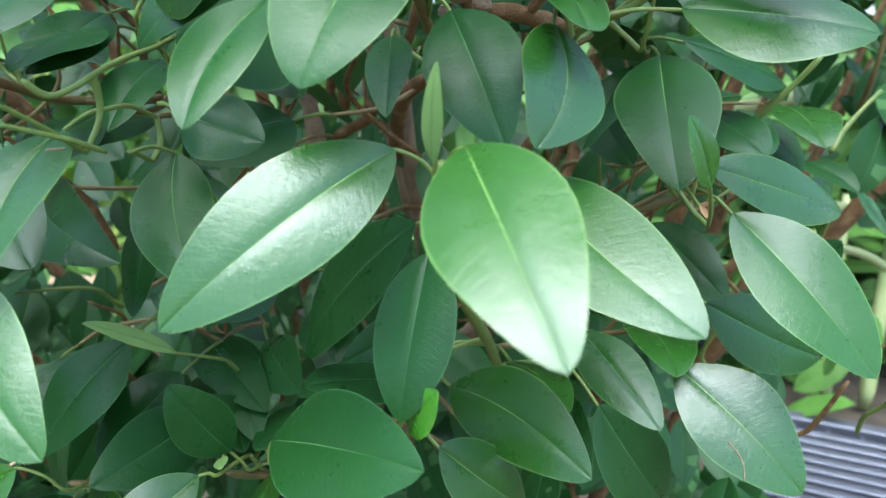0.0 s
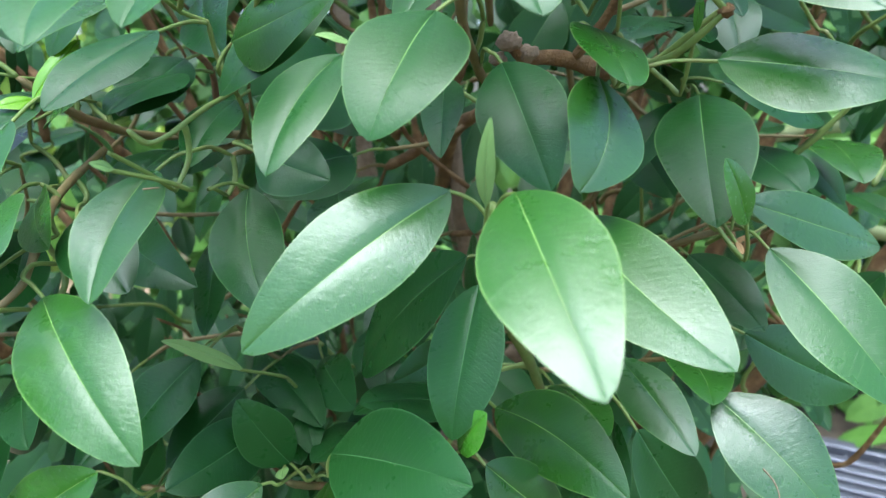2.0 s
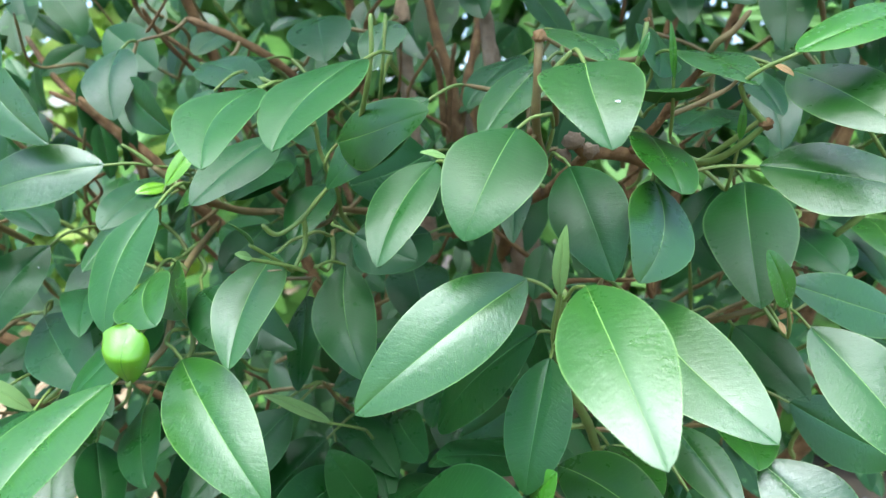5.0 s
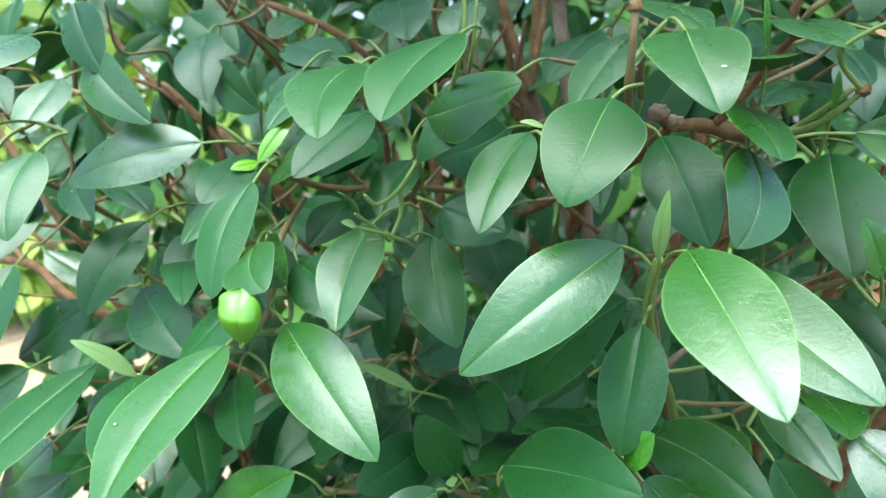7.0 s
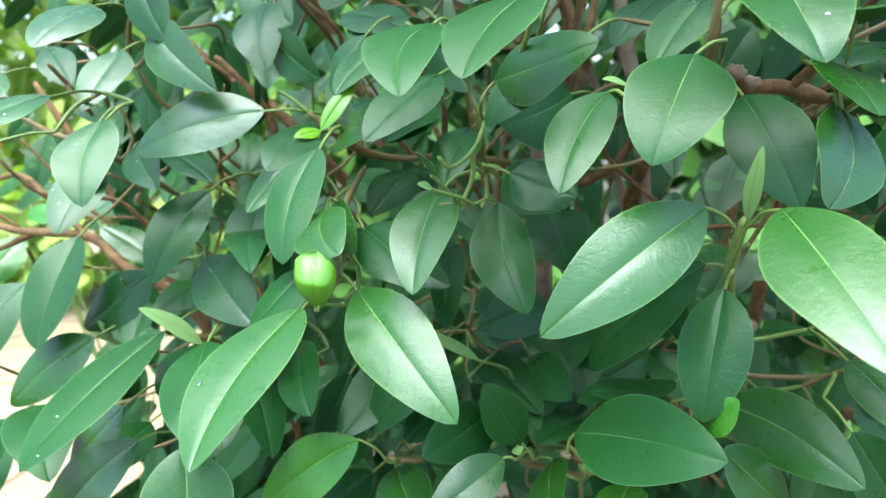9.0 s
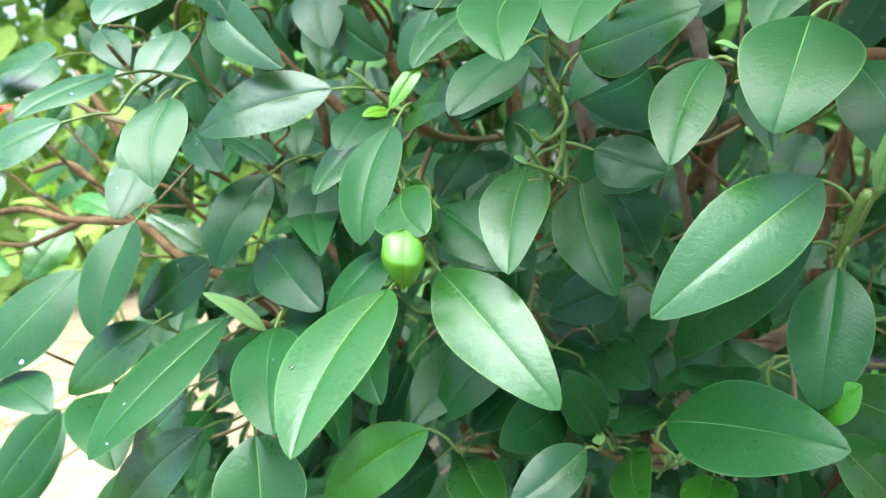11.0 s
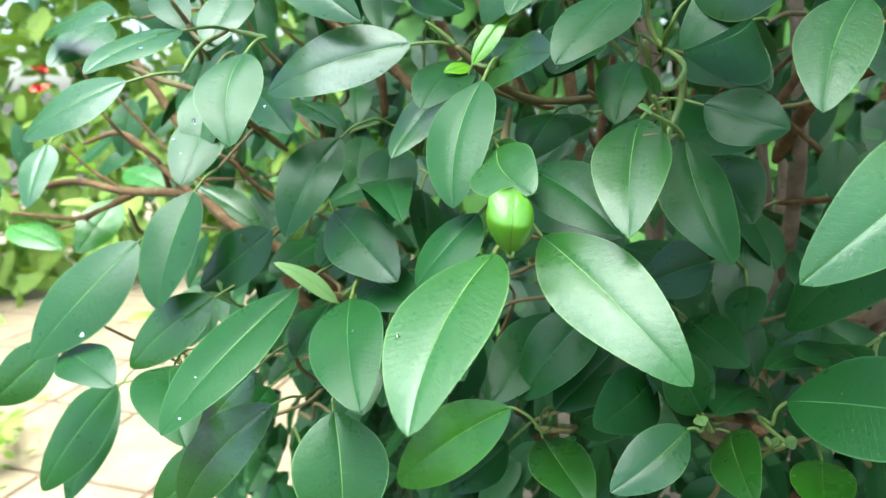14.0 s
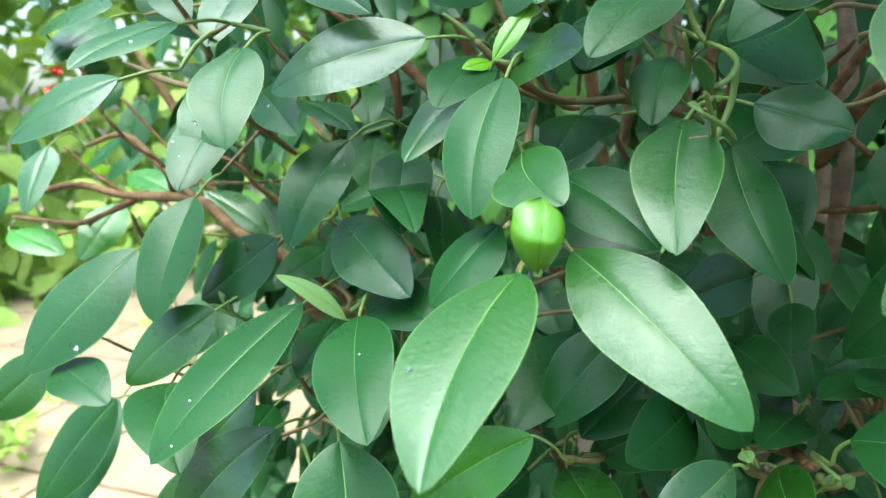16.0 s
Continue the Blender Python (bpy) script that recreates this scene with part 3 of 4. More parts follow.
leaf((-0.0047, 0.2193, 1.0914), (-0.0138, 0.1942, 1.0412), 0.0164, 18, 5, -0.009, 0.025, OLD, (-0.0020, 0.2197, 1.0987))
leaf((-0.3363, 0.2973, 1.2529), (-0.3011, 0.2717, 1.2094), 0.0160, 24, 8, 0.006, 0.055, OLD)
leaf((-0.3233, 0.2878, 1.2205), (-0.2660, 0.2594, 1.1810), 0.0159, 34, 22, 0.005, 0.089, MATURE)
leaf((-0.2834, 0.3562, 1.2407), (-0.2621, 0.3118, 1.1942), 0.0185, 1, 9, 0.041, 0.072, OLD)
leaf((-0.2714, 0.3382, 1.2162), (-0.2258, 0.3100, 1.1875), 0.0160, 55, 17, 0.000, 0.050, OLD)
leaf((-0.3935, 0.3148, 1.1634), (-0.3863, 0.2781, 1.1082), 0.0182, -0, 15, -0.016, 0.026, MATURE)
leaf((0.0845, 0.2540, 1.1725), (0.1449, 0.2347, 1.1632), 0.0215, 8, -1, 0.024, 0.013, MATURE, (0.0572, 0.2531, 1.1698))
leaf((0.1096, 0.3620, 1.1587), (0.0952, 0.2699, 1.1047), 0.0243, 12, 9, 0.013, 0.016, DULL)
leaf((0.0020, 0.2634, 1.0196), (0.0514, 0.2052, 1.0136), 0.0180, 29, 0, -0.062, 0.038, MATURE)
leaf((0.0521, 0.2409, 1.0552), (0.0730, 0.2011, 1.0355), 0.0116, 1, -0, 0.012, 0.042, MATURE)
leaf((0.0971, 0.3180, 1.0257), (0.0961, 0.2556, 1.0293), 0.0170, -6, 16, -0.017, 0.078, MATURE)
leaf((0.1018, 0.2735, 1.0247), (0.1459, 0.2391, 0.9849), 0.0226, 12, 13, -0.012, 0.055, MATURE)
leaf((0.0695, 0.2767, 1.0040), (0.1082, 0.2854, 0.9449), 0.0208, 13, 22, 0.037, -0.007, OLD)
leaf((0.1248, 0.2871, 1.0911), (0.1676, 0.2400, 1.0359), 0.0240, 3, 17, 0.006, 0.048, MATURE, (0.1204, 0.3060, 1.0958))
leaf((0.1193, 0.3077, 1.1093), (0.1964, 0.3273, 1.0839), 0.0168, 19, 2, 0.040, 0.056, MATURE, (0.1145, 0.3100, 1.0935))
leaf((0.1330, 0.3267, 1.0357), (0.2019, 0.3363, 1.0016), 0.0195, 29, 9, 0.040, 0.040, OLD)
leaf((0.1135, 0.3710, 1.0672), (0.1435, 0.3263, 1.0371), 0.0171, 14, 10, 0.001, 0.050, OLD)
leaf((0.2127, 0.4367, 1.1297), (0.2019, 0.3624, 1.1125), 0.0216, 6, 18, 0.006, 0.041, MATURE)
leaf((0.0338, 0.3211, 1.0053), (0.0519, 0.2584, 1.0100), 0.0141, -15, 1, -0.012, 0.060, MATURE)
leaf((0.1189, 0.3555, 1.1657), (0.1819, 0.3737, 1.1447), 0.0190, 3, -7, 0.034, -0.041, OLD)
leaf((-0.2051, 0.3399, 1.0900), (-0.1379, 0.2666, 1.0745), 0.0209, 25, 22, 0.051, 0.128, OLD)
leaf((-0.0663, 0.2286, 1.0135), (-0.0062, 0.1800, 1.0330), 0.0206, 18, 9, -0.016, 0.028, OLD, (-0.0697, 0.2362, 0.9983))
leaf((-0.1410, 0.3574, 1.0052), (-0.0887, 0.2956, 0.9898), 0.0169, -15, 7, 0.023, 0.051, OLD)
leaf((-0.0964, 0.2647, 0.9858), (-0.1148, 0.2509, 1.0249), 0.0137, -13, 9, -0.015, 0.046, OLD, (-0.0905, 0.2714, 0.9722))
leaf((-0.1198, 0.2960, 0.9881), (-0.1459, 0.2389, 0.9853), 0.0179, -33, 9, -0.024, 0.052, OLD)
leaf((-0.1786, 0.1735, 1.0873), (-0.1876, 0.1010, 1.0518), 0.0202, 9, 13, 0.037, 0.043, MATURE, (-0.1795, 0.1881, 1.0845))
leaf((-0.2007, 0.2482, 1.1498), (-0.2041, 0.2066, 1.0977), 0.0171, 10, 2, 0.041, 0.073, DULL)
leaf((-0.2332, 0.3065, 1.1474), (-0.2532, 0.2611, 1.1132), 0.0161, 8, 4, -0.007, 0.036, MATURE)
leaf((-0.3056, 0.3036, 1.0185), (-0.2703, 0.2412, 0.9758), 0.0258, -8, 8, 0.019, 0.057, MATURE, (-0.3120, 0.3060, 1.0188))
leaf((-0.3108, 0.2536, 1.0413), (-0.3487, 0.1763, 0.9887), 0.0255, 10, 7, -0.009, 0.042, DULL)
leaf((-0.4613, 0.3015, 1.0513), (-0.5135, 0.2474, 0.9826), 0.0283, -18, -5, -0.015, 0.032, DULL)
leaf((-0.4180, 0.3114, 1.0852), (-0.4186, 0.2622, 1.0189), 0.0245, -1, 23, 0.005, 0.034, DULL)
leaf((-0.3923, 0.2862, 1.0205), (-0.4443, 0.2597, 0.9779), 0.0190, -22, 1, 0.027, 0.019, MATURE)
leaf((-0.5277, 0.3275, 0.9256), (-0.5767, 0.2836, 0.8492), 0.0275, -11, -6, -0.004, 0.028, DULL, (-0.4939, 0.3544, 0.9191))
leaf((-0.3220, 0.2351, 0.9784), (-0.3773, 0.2133, 0.9135), 0.0205, -22, 18, 0.040, 0.101, MATURE, (-0.3153, 0.2555, 0.9741))
leaf((-0.3726, 0.2506, 0.9367), (-0.4248, 0.2389, 0.8864), 0.0215, -17, 5, -0.029, 0.027, MATURE)
leaf((-0.2662, 0.2021, 0.9977), (-0.2552, 0.1795, 0.9434), 0.0248, -22, 4, -0.026, 0.065, MATURE, (-0.2674, 0.2043, 1.0029))
leaf((-0.1971, 0.2207, 1.0928), (-0.2194, 0.1981, 1.0649), 0.0160, 13, -5, -0.030, 0.013, OLD)
leaf((-0.2975, 0.2933, 1.1209), (-0.3153, 0.2523, 1.0710), 0.0173, -21, 13, 0.034, 0.072, OLD, (-0.2847, 0.3000, 1.1291))
leaf((-0.3142, 0.2306, 1.1667), (-0.3002, 0.1911, 1.1266), 0.0164, -12, 13, 0.060, 0.069, DULL)
leaf((-0.3939, 0.3082, 1.1364), (-0.3822, 0.2562, 1.0982), 0.0178, -15, 1, -0.022, 0.031, DULL)
leaf((-0.3526, 0.2975, 1.1479), (-0.3085, 0.2590, 1.1264), 0.0134, 15, 16, -0.012, 0.065, OLD)
leaf((-0.3455, 0.3241, 1.1427), (-0.2967, 0.2956, 1.1264), 0.0156, -29, 7, 0.014, 0.010, OLD)
leaf((-0.2779, 0.3262, 1.1127), (-0.2603, 0.2682, 1.0767), 0.0181, -14, 10, 0.021, 0.066, OLD)
leaf((-0.2017, 0.2600, 1.1163), (-0.1712, 0.2177, 1.1031), 0.0142, 37, 13, 0.009, 0.052, MATURE)
leaf((-0.1034, 0.2665, 1.1355), (-0.0692, 0.2563, 1.1251), 0.0157, 21, 1, 0.039, 0.035, OLD, (-0.1199, 0.2829, 1.1379))
leaf((-0.1364, 0.3300, 1.1568), (-0.1427, 0.2832, 1.1271), 0.0145, -4, 10, 0.026, 0.035, OLD)
leaf((-0.1094, 0.3829, 1.1619), (-0.0692, 0.3249, 1.1400), 0.0211, 20, 10, -0.028, 0.077, OLD)
leaf((-0.2082, 0.2935, 1.1542), (-0.1692, 0.2491, 1.1610), 0.0163, 27, 5, -0.001, 0.052, MATURE)
leaf((-0.1778, 0.2478, 1.1085), (-0.1360, 0.2097, 1.0884), 0.0165, 4, 9, -0.012, 0.060, OLD)
leaf((-0.0646, 0.4278, 1.0397), (-0.0738, 0.3687, 0.9939), 0.0201, 9, 13, -0.033, 0.038, OLD)
leaf((-0.1659, 0.3048, 0.9478), (-0.1181, 0.2860, 0.9911), 0.0182, 23, 11, 0.014, 0.035, OLD, (-0.1759, 0.2966, 0.9481))
leaf((-0.1036, 0.2454, 0.9865), (-0.1363, 0.2107, 0.9697), 0.0128, -21, 11, -0.019, 0.052, MATURE, (-0.0979, 0.2507, 0.9831))
leaf((-0.0809, 0.2827, 0.9676), (-0.0754, 0.2282, 0.9640), 0.0148, 39, 15, 0.008, 0.055, MATURE, (-0.0907, 0.2836, 0.9670))
leaf((-0.0935, 0.3136, 0.9597), (-0.1227, 0.2758, 1.0034), 0.0175, -12, 10, -0.028, 0.009, OLD)
leaf((-0.1798, 0.2900, 0.9463), (-0.1475, 0.2376, 0.9419), 0.0176, -8, 14, 0.021, 0.041, MATURE, (-0.1820, 0.2944, 0.9496))
leaf((-0.1386, 0.3183, 0.9988), (-0.1726, 0.2885, 0.9658), 0.0178, -3, 8, -0.023, 0.035, OLD)
leaf((-0.0372, 0.2833, 0.9570), (-0.0461, 0.2296, 0.9600), 0.0144, 12, 10, 0.012, 0.048, FRESH)
leaf((-0.1774, 0.3320, 1.0091), (-0.2046, 0.2615, 0.9798), 0.0210, -2, 8, -0.042, 0.070, OLD)
leaf((-0.1920, 0.2601, 0.9795), (-0.2605, 0.2593, 0.9227), 0.0204, -20, 17, 0.030, 0.030, FRESH, (-0.1765, 0.2688, 0.9622))
leaf((-0.0971, 0.3821, 1.1013), (-0.0734, 0.3153, 1.0723), 0.0224, 3, 16, -0.003, 0.054, OLD)
leaf((-0.3527, 0.2357, 1.1800), (-0.3661, 0.1834, 1.1598), 0.0155, -5, 6, -0.011, 0.009, MATURE)
leaf((-0.3840, 0.2281, 1.1563), (-0.4389, 0.2080, 1.1300), 0.0177, -10, -6, -0.013, 0.020, MATURE)
leaf((-0.2876, 0.2872, 1.0407), (-0.2383, 0.2533, 1.0350), 0.0163, 6, 8, -0.002, 0.051, OLD)
leaf((-0.5007, 0.2636, 0.9832), (-0.4402, 0.2407, 0.9743), 0.0176, -14, 11, -0.004, 0.052, OLD)
leaf((-0.4137, 0.2650, 0.9796), (-0.3546, 0.1996, 0.9686), 0.0241, -26, 15, 0.042, 0.111, OLD)
leaf((-0.3355, 0.2401, 0.9957), (-0.3737, 0.2306, 0.9530), 0.0159, -13, -1, -0.022, 0.026, MATURE)
leaf((-0.0904, 0.3456, 1.0415), (-0.1288, 0.3062, 1.0364), 0.0177, -44, 15, 0.034, 0.025, OLD)
leaf((-0.1615, 0.3521, 1.0810), (-0.1444, 0.2865, 1.0422), 0.0150, 25, 1, -0.053, -0.030, OLD)
leaf((-0.0675, 0.3652, 1.0227), (-0.0727, 0.3206, 1.0099), 0.0120, 19, 7, -0.000, 0.049, OLD)
leaf((-0.0247, 0.3706, 1.0066), (-0.0555, 0.3255, 1.0012), 0.0144, -51, 16, -0.011, 0.057, OLD)
leaf((-0.1016, 0.3478, 1.0051), (-0.0724, 0.2993, 0.9984), 0.0154, 23, 10, 0.014, 0.051, OLD)
leaf((-0.0667, 0.3252, 0.9747), (-0.0887, 0.2752, 0.9813), 0.0145, 13, 5, -0.011, 0.033, OLD)
leaf((-0.0167, 0.2978, 1.0035), (-0.0587, 0.2548, 1.0240), 0.0170, 16, 2, -0.006, 0.035, OLD)
leaf((0.0571, 0.3220, 1.0430), (0.0278, 0.2875, 1.0506), 0.0122, 20, 2, -0.011, 0.016, OLD)
leaf((-0.0014, 0.2161, 1.0190), (0.0333, 0.2342, 0.9805), 0.0146, 10, 6, 0.033, 0.019, MATURE)
leaf((-0.2426, 0.2919, 1.0246), (-0.2125, 0.2420, 1.0014), 0.0172, 24, 16, 0.007, 0.058, OLD)
leaf((-0.3131, 0.2931, 1.0189), (-0.3083, 0.2394, 1.0064), 0.0150, -14, 6, -0.012, 0.039, OLD)
leaf((-0.3605, 0.3110, 1.0610), (-0.4135, 0.2989, 1.0213), 0.0189, -30, -1, -0.033, 0.027, OLD)
leaf((-0.3055, 0.2933, 1.0772), (-0.2516, 0.2554, 1.0485), 0.0202, 9, 10, 0.013, 0.053, OLD)
leaf((-0.2281, 0.3037, 1.1612), (-0.2310, 0.2482, 1.1388), 0.0163, -10, -0, -0.018, 0.027, OLD)
leaf((-0.1625, 0.3244, 1.1706), (-0.1696, 0.2660, 1.1524), 0.0167, 3, -4, -0.018, 0.015, OLD)
leaf((-0.3537, 0.2775, 1.2327), (-0.3424, 0.2184, 1.2047), 0.0183, -15, -5, -0.023, 0.000, MATURE)
leaf((-0.3742, 0.3242, 1.2114), (-0.3690, 0.2765, 1.1727), 0.0166, -11, 6, -0.017, 0.026, MATURE)
leaf((-0.4429, 0.3315, 1.2163), (-0.4067, 0.3106, 1.1883), 0.0127, -3, 11, -0.009, 0.050, OLD)
leaf((-0.1908, 0.3711, 1.2353), (-0.2062, 0.3143, 1.2116), 0.0173, -9, -3, -0.016, 0.017, OLD)
leaf((-0.1834, 0.3496, 1.1289), (-0.1913, 0.2960, 1.1078), 0.0156, -13, 6, -0.016, 0.037, OLD)
leaf((-0.0265, 0.3302, 1.1670), (-0.0231, 0.2656, 1.1340), 0.0116, 13, 17, -0.018, -0.017, OLD)
leaf((-0.2217, 0.3484, 1.2302), (-0.1703, 0.3132, 1.2137), 0.0173, -3, -0, 0.016, 0.024, OLD)
leaf((-0.1578, 0.3795, 1.2614), (-0.1335, 0.3202, 1.2270), 0.0206, 0, 10, -0.001, 0.051, OLD)
leaf((-0.1590, 0.3562, 1.2141), (-0.1322, 0.3065, 1.1784), 0.0180, 30, 14, 0.020, 0.072, OLD)
leaf((-0.1654, 0.3384, 1.1783), (-0.1761, 0.2867, 1.1511), 0.0160, -19, 7, -0.023, 0.028, OLD)
leaf((-0.1079, 0.3687, 1.2564), (-0.1067, 0.3225, 1.2221), 0.0152, 6, 8, -0.014, 0.033, MATURE)
leaf((0.0944, 0.3845, 1.2002), (0.0643, 0.3337, 1.1872), 0.0162, 7, 1, -0.014, 0.023, OLD)
leaf((0.0988, 0.4009, 1.2026), (0.1070, 0.3423, 1.1858), 0.0167, -4, -4, 0.019, 0.004, OLD)
leaf((0.1388, 0.4297, 1.2237), (0.1380, 0.3885, 1.1778), 0.0164, -2, 9, 0.005, 0.046, OLD)
leaf((0.0879, 0.2304, 1.2178), (0.1424, 0.2505, 1.2376), 0.0164, -10, 4, 0.023, -0.009, FRESH)
leaf((0.1426, 0.3810, 1.1292), (0.1533, 0.3241, 1.1112), 0.0166, 10, -2, 0.016, 0.032, OLD)
leaf((-0.2483, 0.3078, 1.0020), (-0.2924, 0.3206, 0.9532), 0.0189, -27, -4, -0.022, 0.027, OLD)
leaf((-0.0246, 0.4967, 1.1615), (-0.0327, 0.4461, 1.1231), 0.0167, 49, 3, 0.024, 0.081, OLD)
leaf((-0.0707, 0.3729, 0.9843), (-0.0221, 0.4037, 0.9604), 0.0170, -9, -5, 0.001, 0.048, OLD)
leaf((-0.0127, 0.3257, 1.0044), (-0.0670, 0.2762, 1.0085), 0.0201, 37, -9, 0.000, 0.052, OLD)
leaf((-0.0627, 0.3765, 0.9685), (-0.0912, 0.3320, 0.9515), 0.0145, -45, 15, 0.006, 0.043, OLD)
leaf((-0.0525, 0.3558, 0.9603), (-0.0641, 0.2988, 0.9640), 0.0155, -49, 14, -0.004, 0.059, OLD)
leaf((-0.1430, 0.3826, 1.0404), (-0.1013, 0.3343, 1.0373), 0.0179, 5, -6, 0.020, 0.029, OLD)
leaf((-0.2330, 0.3487, 0.9809), (-0.2399, 0.3029, 0.9526), 0.0143, -46, 15, -0.009, 0.056, OLD)
leaf((-0.2613, 0.3270, 1.0852), (-0.2436, 0.2805, 1.0526), 0.0160, -53, 19, -0.001, 0.051, OLD)
leaf((-0.1730, 0.3908, 1.1261), (-0.1904, 0.3317, 1.1138), 0.0171, -0, -3, -0.012, 0.030, OLD)
leaf((-0.3656, 0.3834, 1.0372), (-0.3725, 0.3228, 1.0280), 0.0167, -21, -0, -0.046, 0.001, OLD)
leaf((-0.3098, 0.3443, 1.0596), (-0.3102, 0.2797, 1.0467), 0.0185, -15, -5, -0.027, 0.022, OLD)
leaf((-0.2069, 0.3181, 0.9235), (-0.2334, 0.2754, 0.9116), 0.0135, -28, 11, -0.014, 0.051, OLD)
leaf((-0.3653, 0.2972, 0.9551), (-0.3609, 0.2404, 0.9473), 0.0158, -29, 5, -0.020, 0.041, OLD)
leaf((-0.3336, 0.3089, 1.0039), (-0.3207, 0.2568, 0.9965), 0.0143, -1, 7, -0.029, 0.014, OLD)
leaf((-0.2681, 0.2803, 1.0051), (-0.2377, 0.2419, 0.9730), 0.0158, -40, 19, 0.022, 0.025, OLD)
leaf((-0.2342, 0.3934, 1.1778), (-0.1777, 0.3533, 1.1557), 0.0200, -20, -8, 0.003, 0.045, OLD)
leaf((0.2025, 0.3938, 0.9730), (0.2214, 0.3622, 1.0156), 0.0159, 31, 8, 0.012, 0.050, OLD)
leaf((0.0971, 0.4543, 1.1635), (0.1094, 0.3828, 1.1703), 0.0209, -38, -8, -0.010, 0.035, OLD)
leaf((0.1707, 0.4178, 1.1242), (0.1713, 0.3584, 1.1089), 0.0165, 4, 0, 0.032, -0.008, OLD)
leaf((-0.0727, 0.3956, 1.0014), (-0.0618, 0.3454, 0.9724), 0.0159, -12, 11, 0.016, 0.047, OLD)
leaf((0.0607, 0.2974, 0.9982), (0.0641, 0.2652, 0.9729), 0.0105, 55, 9, 0.001, 0.050, OLD)
leaf((-0.1392, 0.4148, 1.0096), (-0.1069, 0.3745, 0.9945), 0.0139, 26, 10, 0.020, 0.060, OLD)
leaf((-0.2709, 0.2377, 1.0428), (-0.2394, 0.1755, 1.0153), 0.0203, 0, 12, 0.024, 0.055, OLD)
leaf((-0.1882, 0.2239, 1.1212), (-0.1668, 0.1878, 1.1078), 0.0160, 16, 8, 0.097, 0.051, MATURE)
leaf((-0.5760, 0.3737, 0.8957), (-0.5918, 0.3156, 0.8153), 0.0189, -15, 7, -0.019, 0.043, OLD)
leaf((-0.0776, 0.3378, 1.1753), (-0.1114, 0.2886, 1.1594), 0.0286, -40, 6, -0.057, 0.040, OLD)
leaf((-0.1515, 0.2938, 1.0269), (-0.1893, 0.2704, 0.9799), 0.0193, 0, 8, 0.013, 0.048, OLD)
leaf((-0.1410, 0.3447, 0.9835), (-0.0974, 0.2846, 0.9746), 0.0165, -26, 8, -0.045, 0.047, OLD)
leaf((-0.1443, 0.3628, 1.0034), (-0.0905, 0.2851, 0.9794), 0.0175, -13, 9, -0.049, 0.070, OLD)
leaf((-0.0757, 0.3324, 1.1282), (-0.1109, 0.2897, 1.1136), 0.0220, -20, 8, 0.037, 0.056, OLD)
leaf((-0.1924, 0.3005, 1.2103), (-0.2101, 0.2914, 1.1776), 0.0139, 1, 6, -0.031, 0.026, DULL)
leaf((-0.0657, 0.2716, 1.2032), (-0.1148, 0.2579, 1.1597), 0.0165, -6, 8, 0.008, 0.054, DULL)
leaf((-0.2950, 0.3449, 1.0799), (-0.2396, 0.2369, 1.0868), 0.0171, -16, 10, 0.016, 0.112, OLD)
leaf((-0.5199, 0.3124, 1.1943), (-0.4500, 0.2967, 1.2001), 0.0196, 1, -5, 0.015, -0.016, MATURE)
leaf((-0.5092, 0.3557, 1.2021), (-0.5088, 0.2973, 1.1703), 0.0183, -19, -4, -0.030, -0.006, MATURE)
leaf((-0.0021, 0.1942, 1.1247), (-0.0009, 0.1834, 1.1534), 0.0033, -10, 10, -0.009, 0.052, YOUNG)
leaf((0.1063, 0.2655, 1.1063), (0.0914, 0.2541, 1.1348), 0.0092, -14, 9, -0.019, 0.013, FRESH)
leaf((-0.0111, 0.1988, 1.0347), (-0.0013, 0.1909, 1.0538), 0.0076, -2, 11, -0.002, 0.052, FRESH)
leaf((-0.2148, 0.2832, 1.1576), (-0.1975, 0.2977, 1.1856), 0.0056, 21, 8, 0.004, 0.048, BRIGHT)
leaf((-0.2177, 0.2891, 1.1576), (-0.2269, 0.2738, 1.1546), 0.0047, -23, 4, -0.022, 0.020, BRIGHT)
leaf((-0.1236, 0.1913, 1.1420), (-0.1270, 0.1785, 1.1525), 0.0034, 12, 5, 0.014, 0.031, YOUNG)
leaf((-0.1245, 0.1917, 1.1364), (-0.1291, 0.1860, 1.1390), 0.0023, -18, 7, -0.003, 0.043, YOUNG)
leaf((-0.2886, 0.2581, 1.0327), (-0.3147, 0.2394, 1.0600), 0.0060, 3, 8, 0.014, 0.064, YOUNG)
leaf((-0.3925, 0.3017, 1.0119), (-0.4000, 0.2916, 1.0218), 0.0025, -8, 9, 0.002, 0.052, YOUNG)
leaf((-0.3918, 0.3019, 1.0136), (-0.3958, 0.2951, 1.0292), 0.0027, 10, 10, 0.013, 0.052, YOUNG)
leaf((-0.0478, 0.2084, 1.1767), (-0.0570, 0.1994, 1.1788), 0.0020, -17, 8, -0.003, 0.045, YOUNG)
leaf((-0.1397, 0.2378, 1.2055), (-0.1420, 0.2259, 1.2091), 0.0032, 18, 7, 0.008, 0.035, YOUNG)
leaf((0.0796, 0.2679, 1.1831), (0.0790, 0.2641, 1.1998), 0.0021, -5, 9, -0.011, 0.045, FRESH)
leaf((-0.0568, 0.2686, 0.9709), (-0.0539, 0.2644, 0.9778), 0.0034, 16, 8, 0.011, 0.046, YOUNG)
leaf((-0.0622, 0.2711, 0.9689), (-0.0608, 0.2688, 0.9756), 0.0021, 8, 11, 0.005, 0.050, YOUNG)
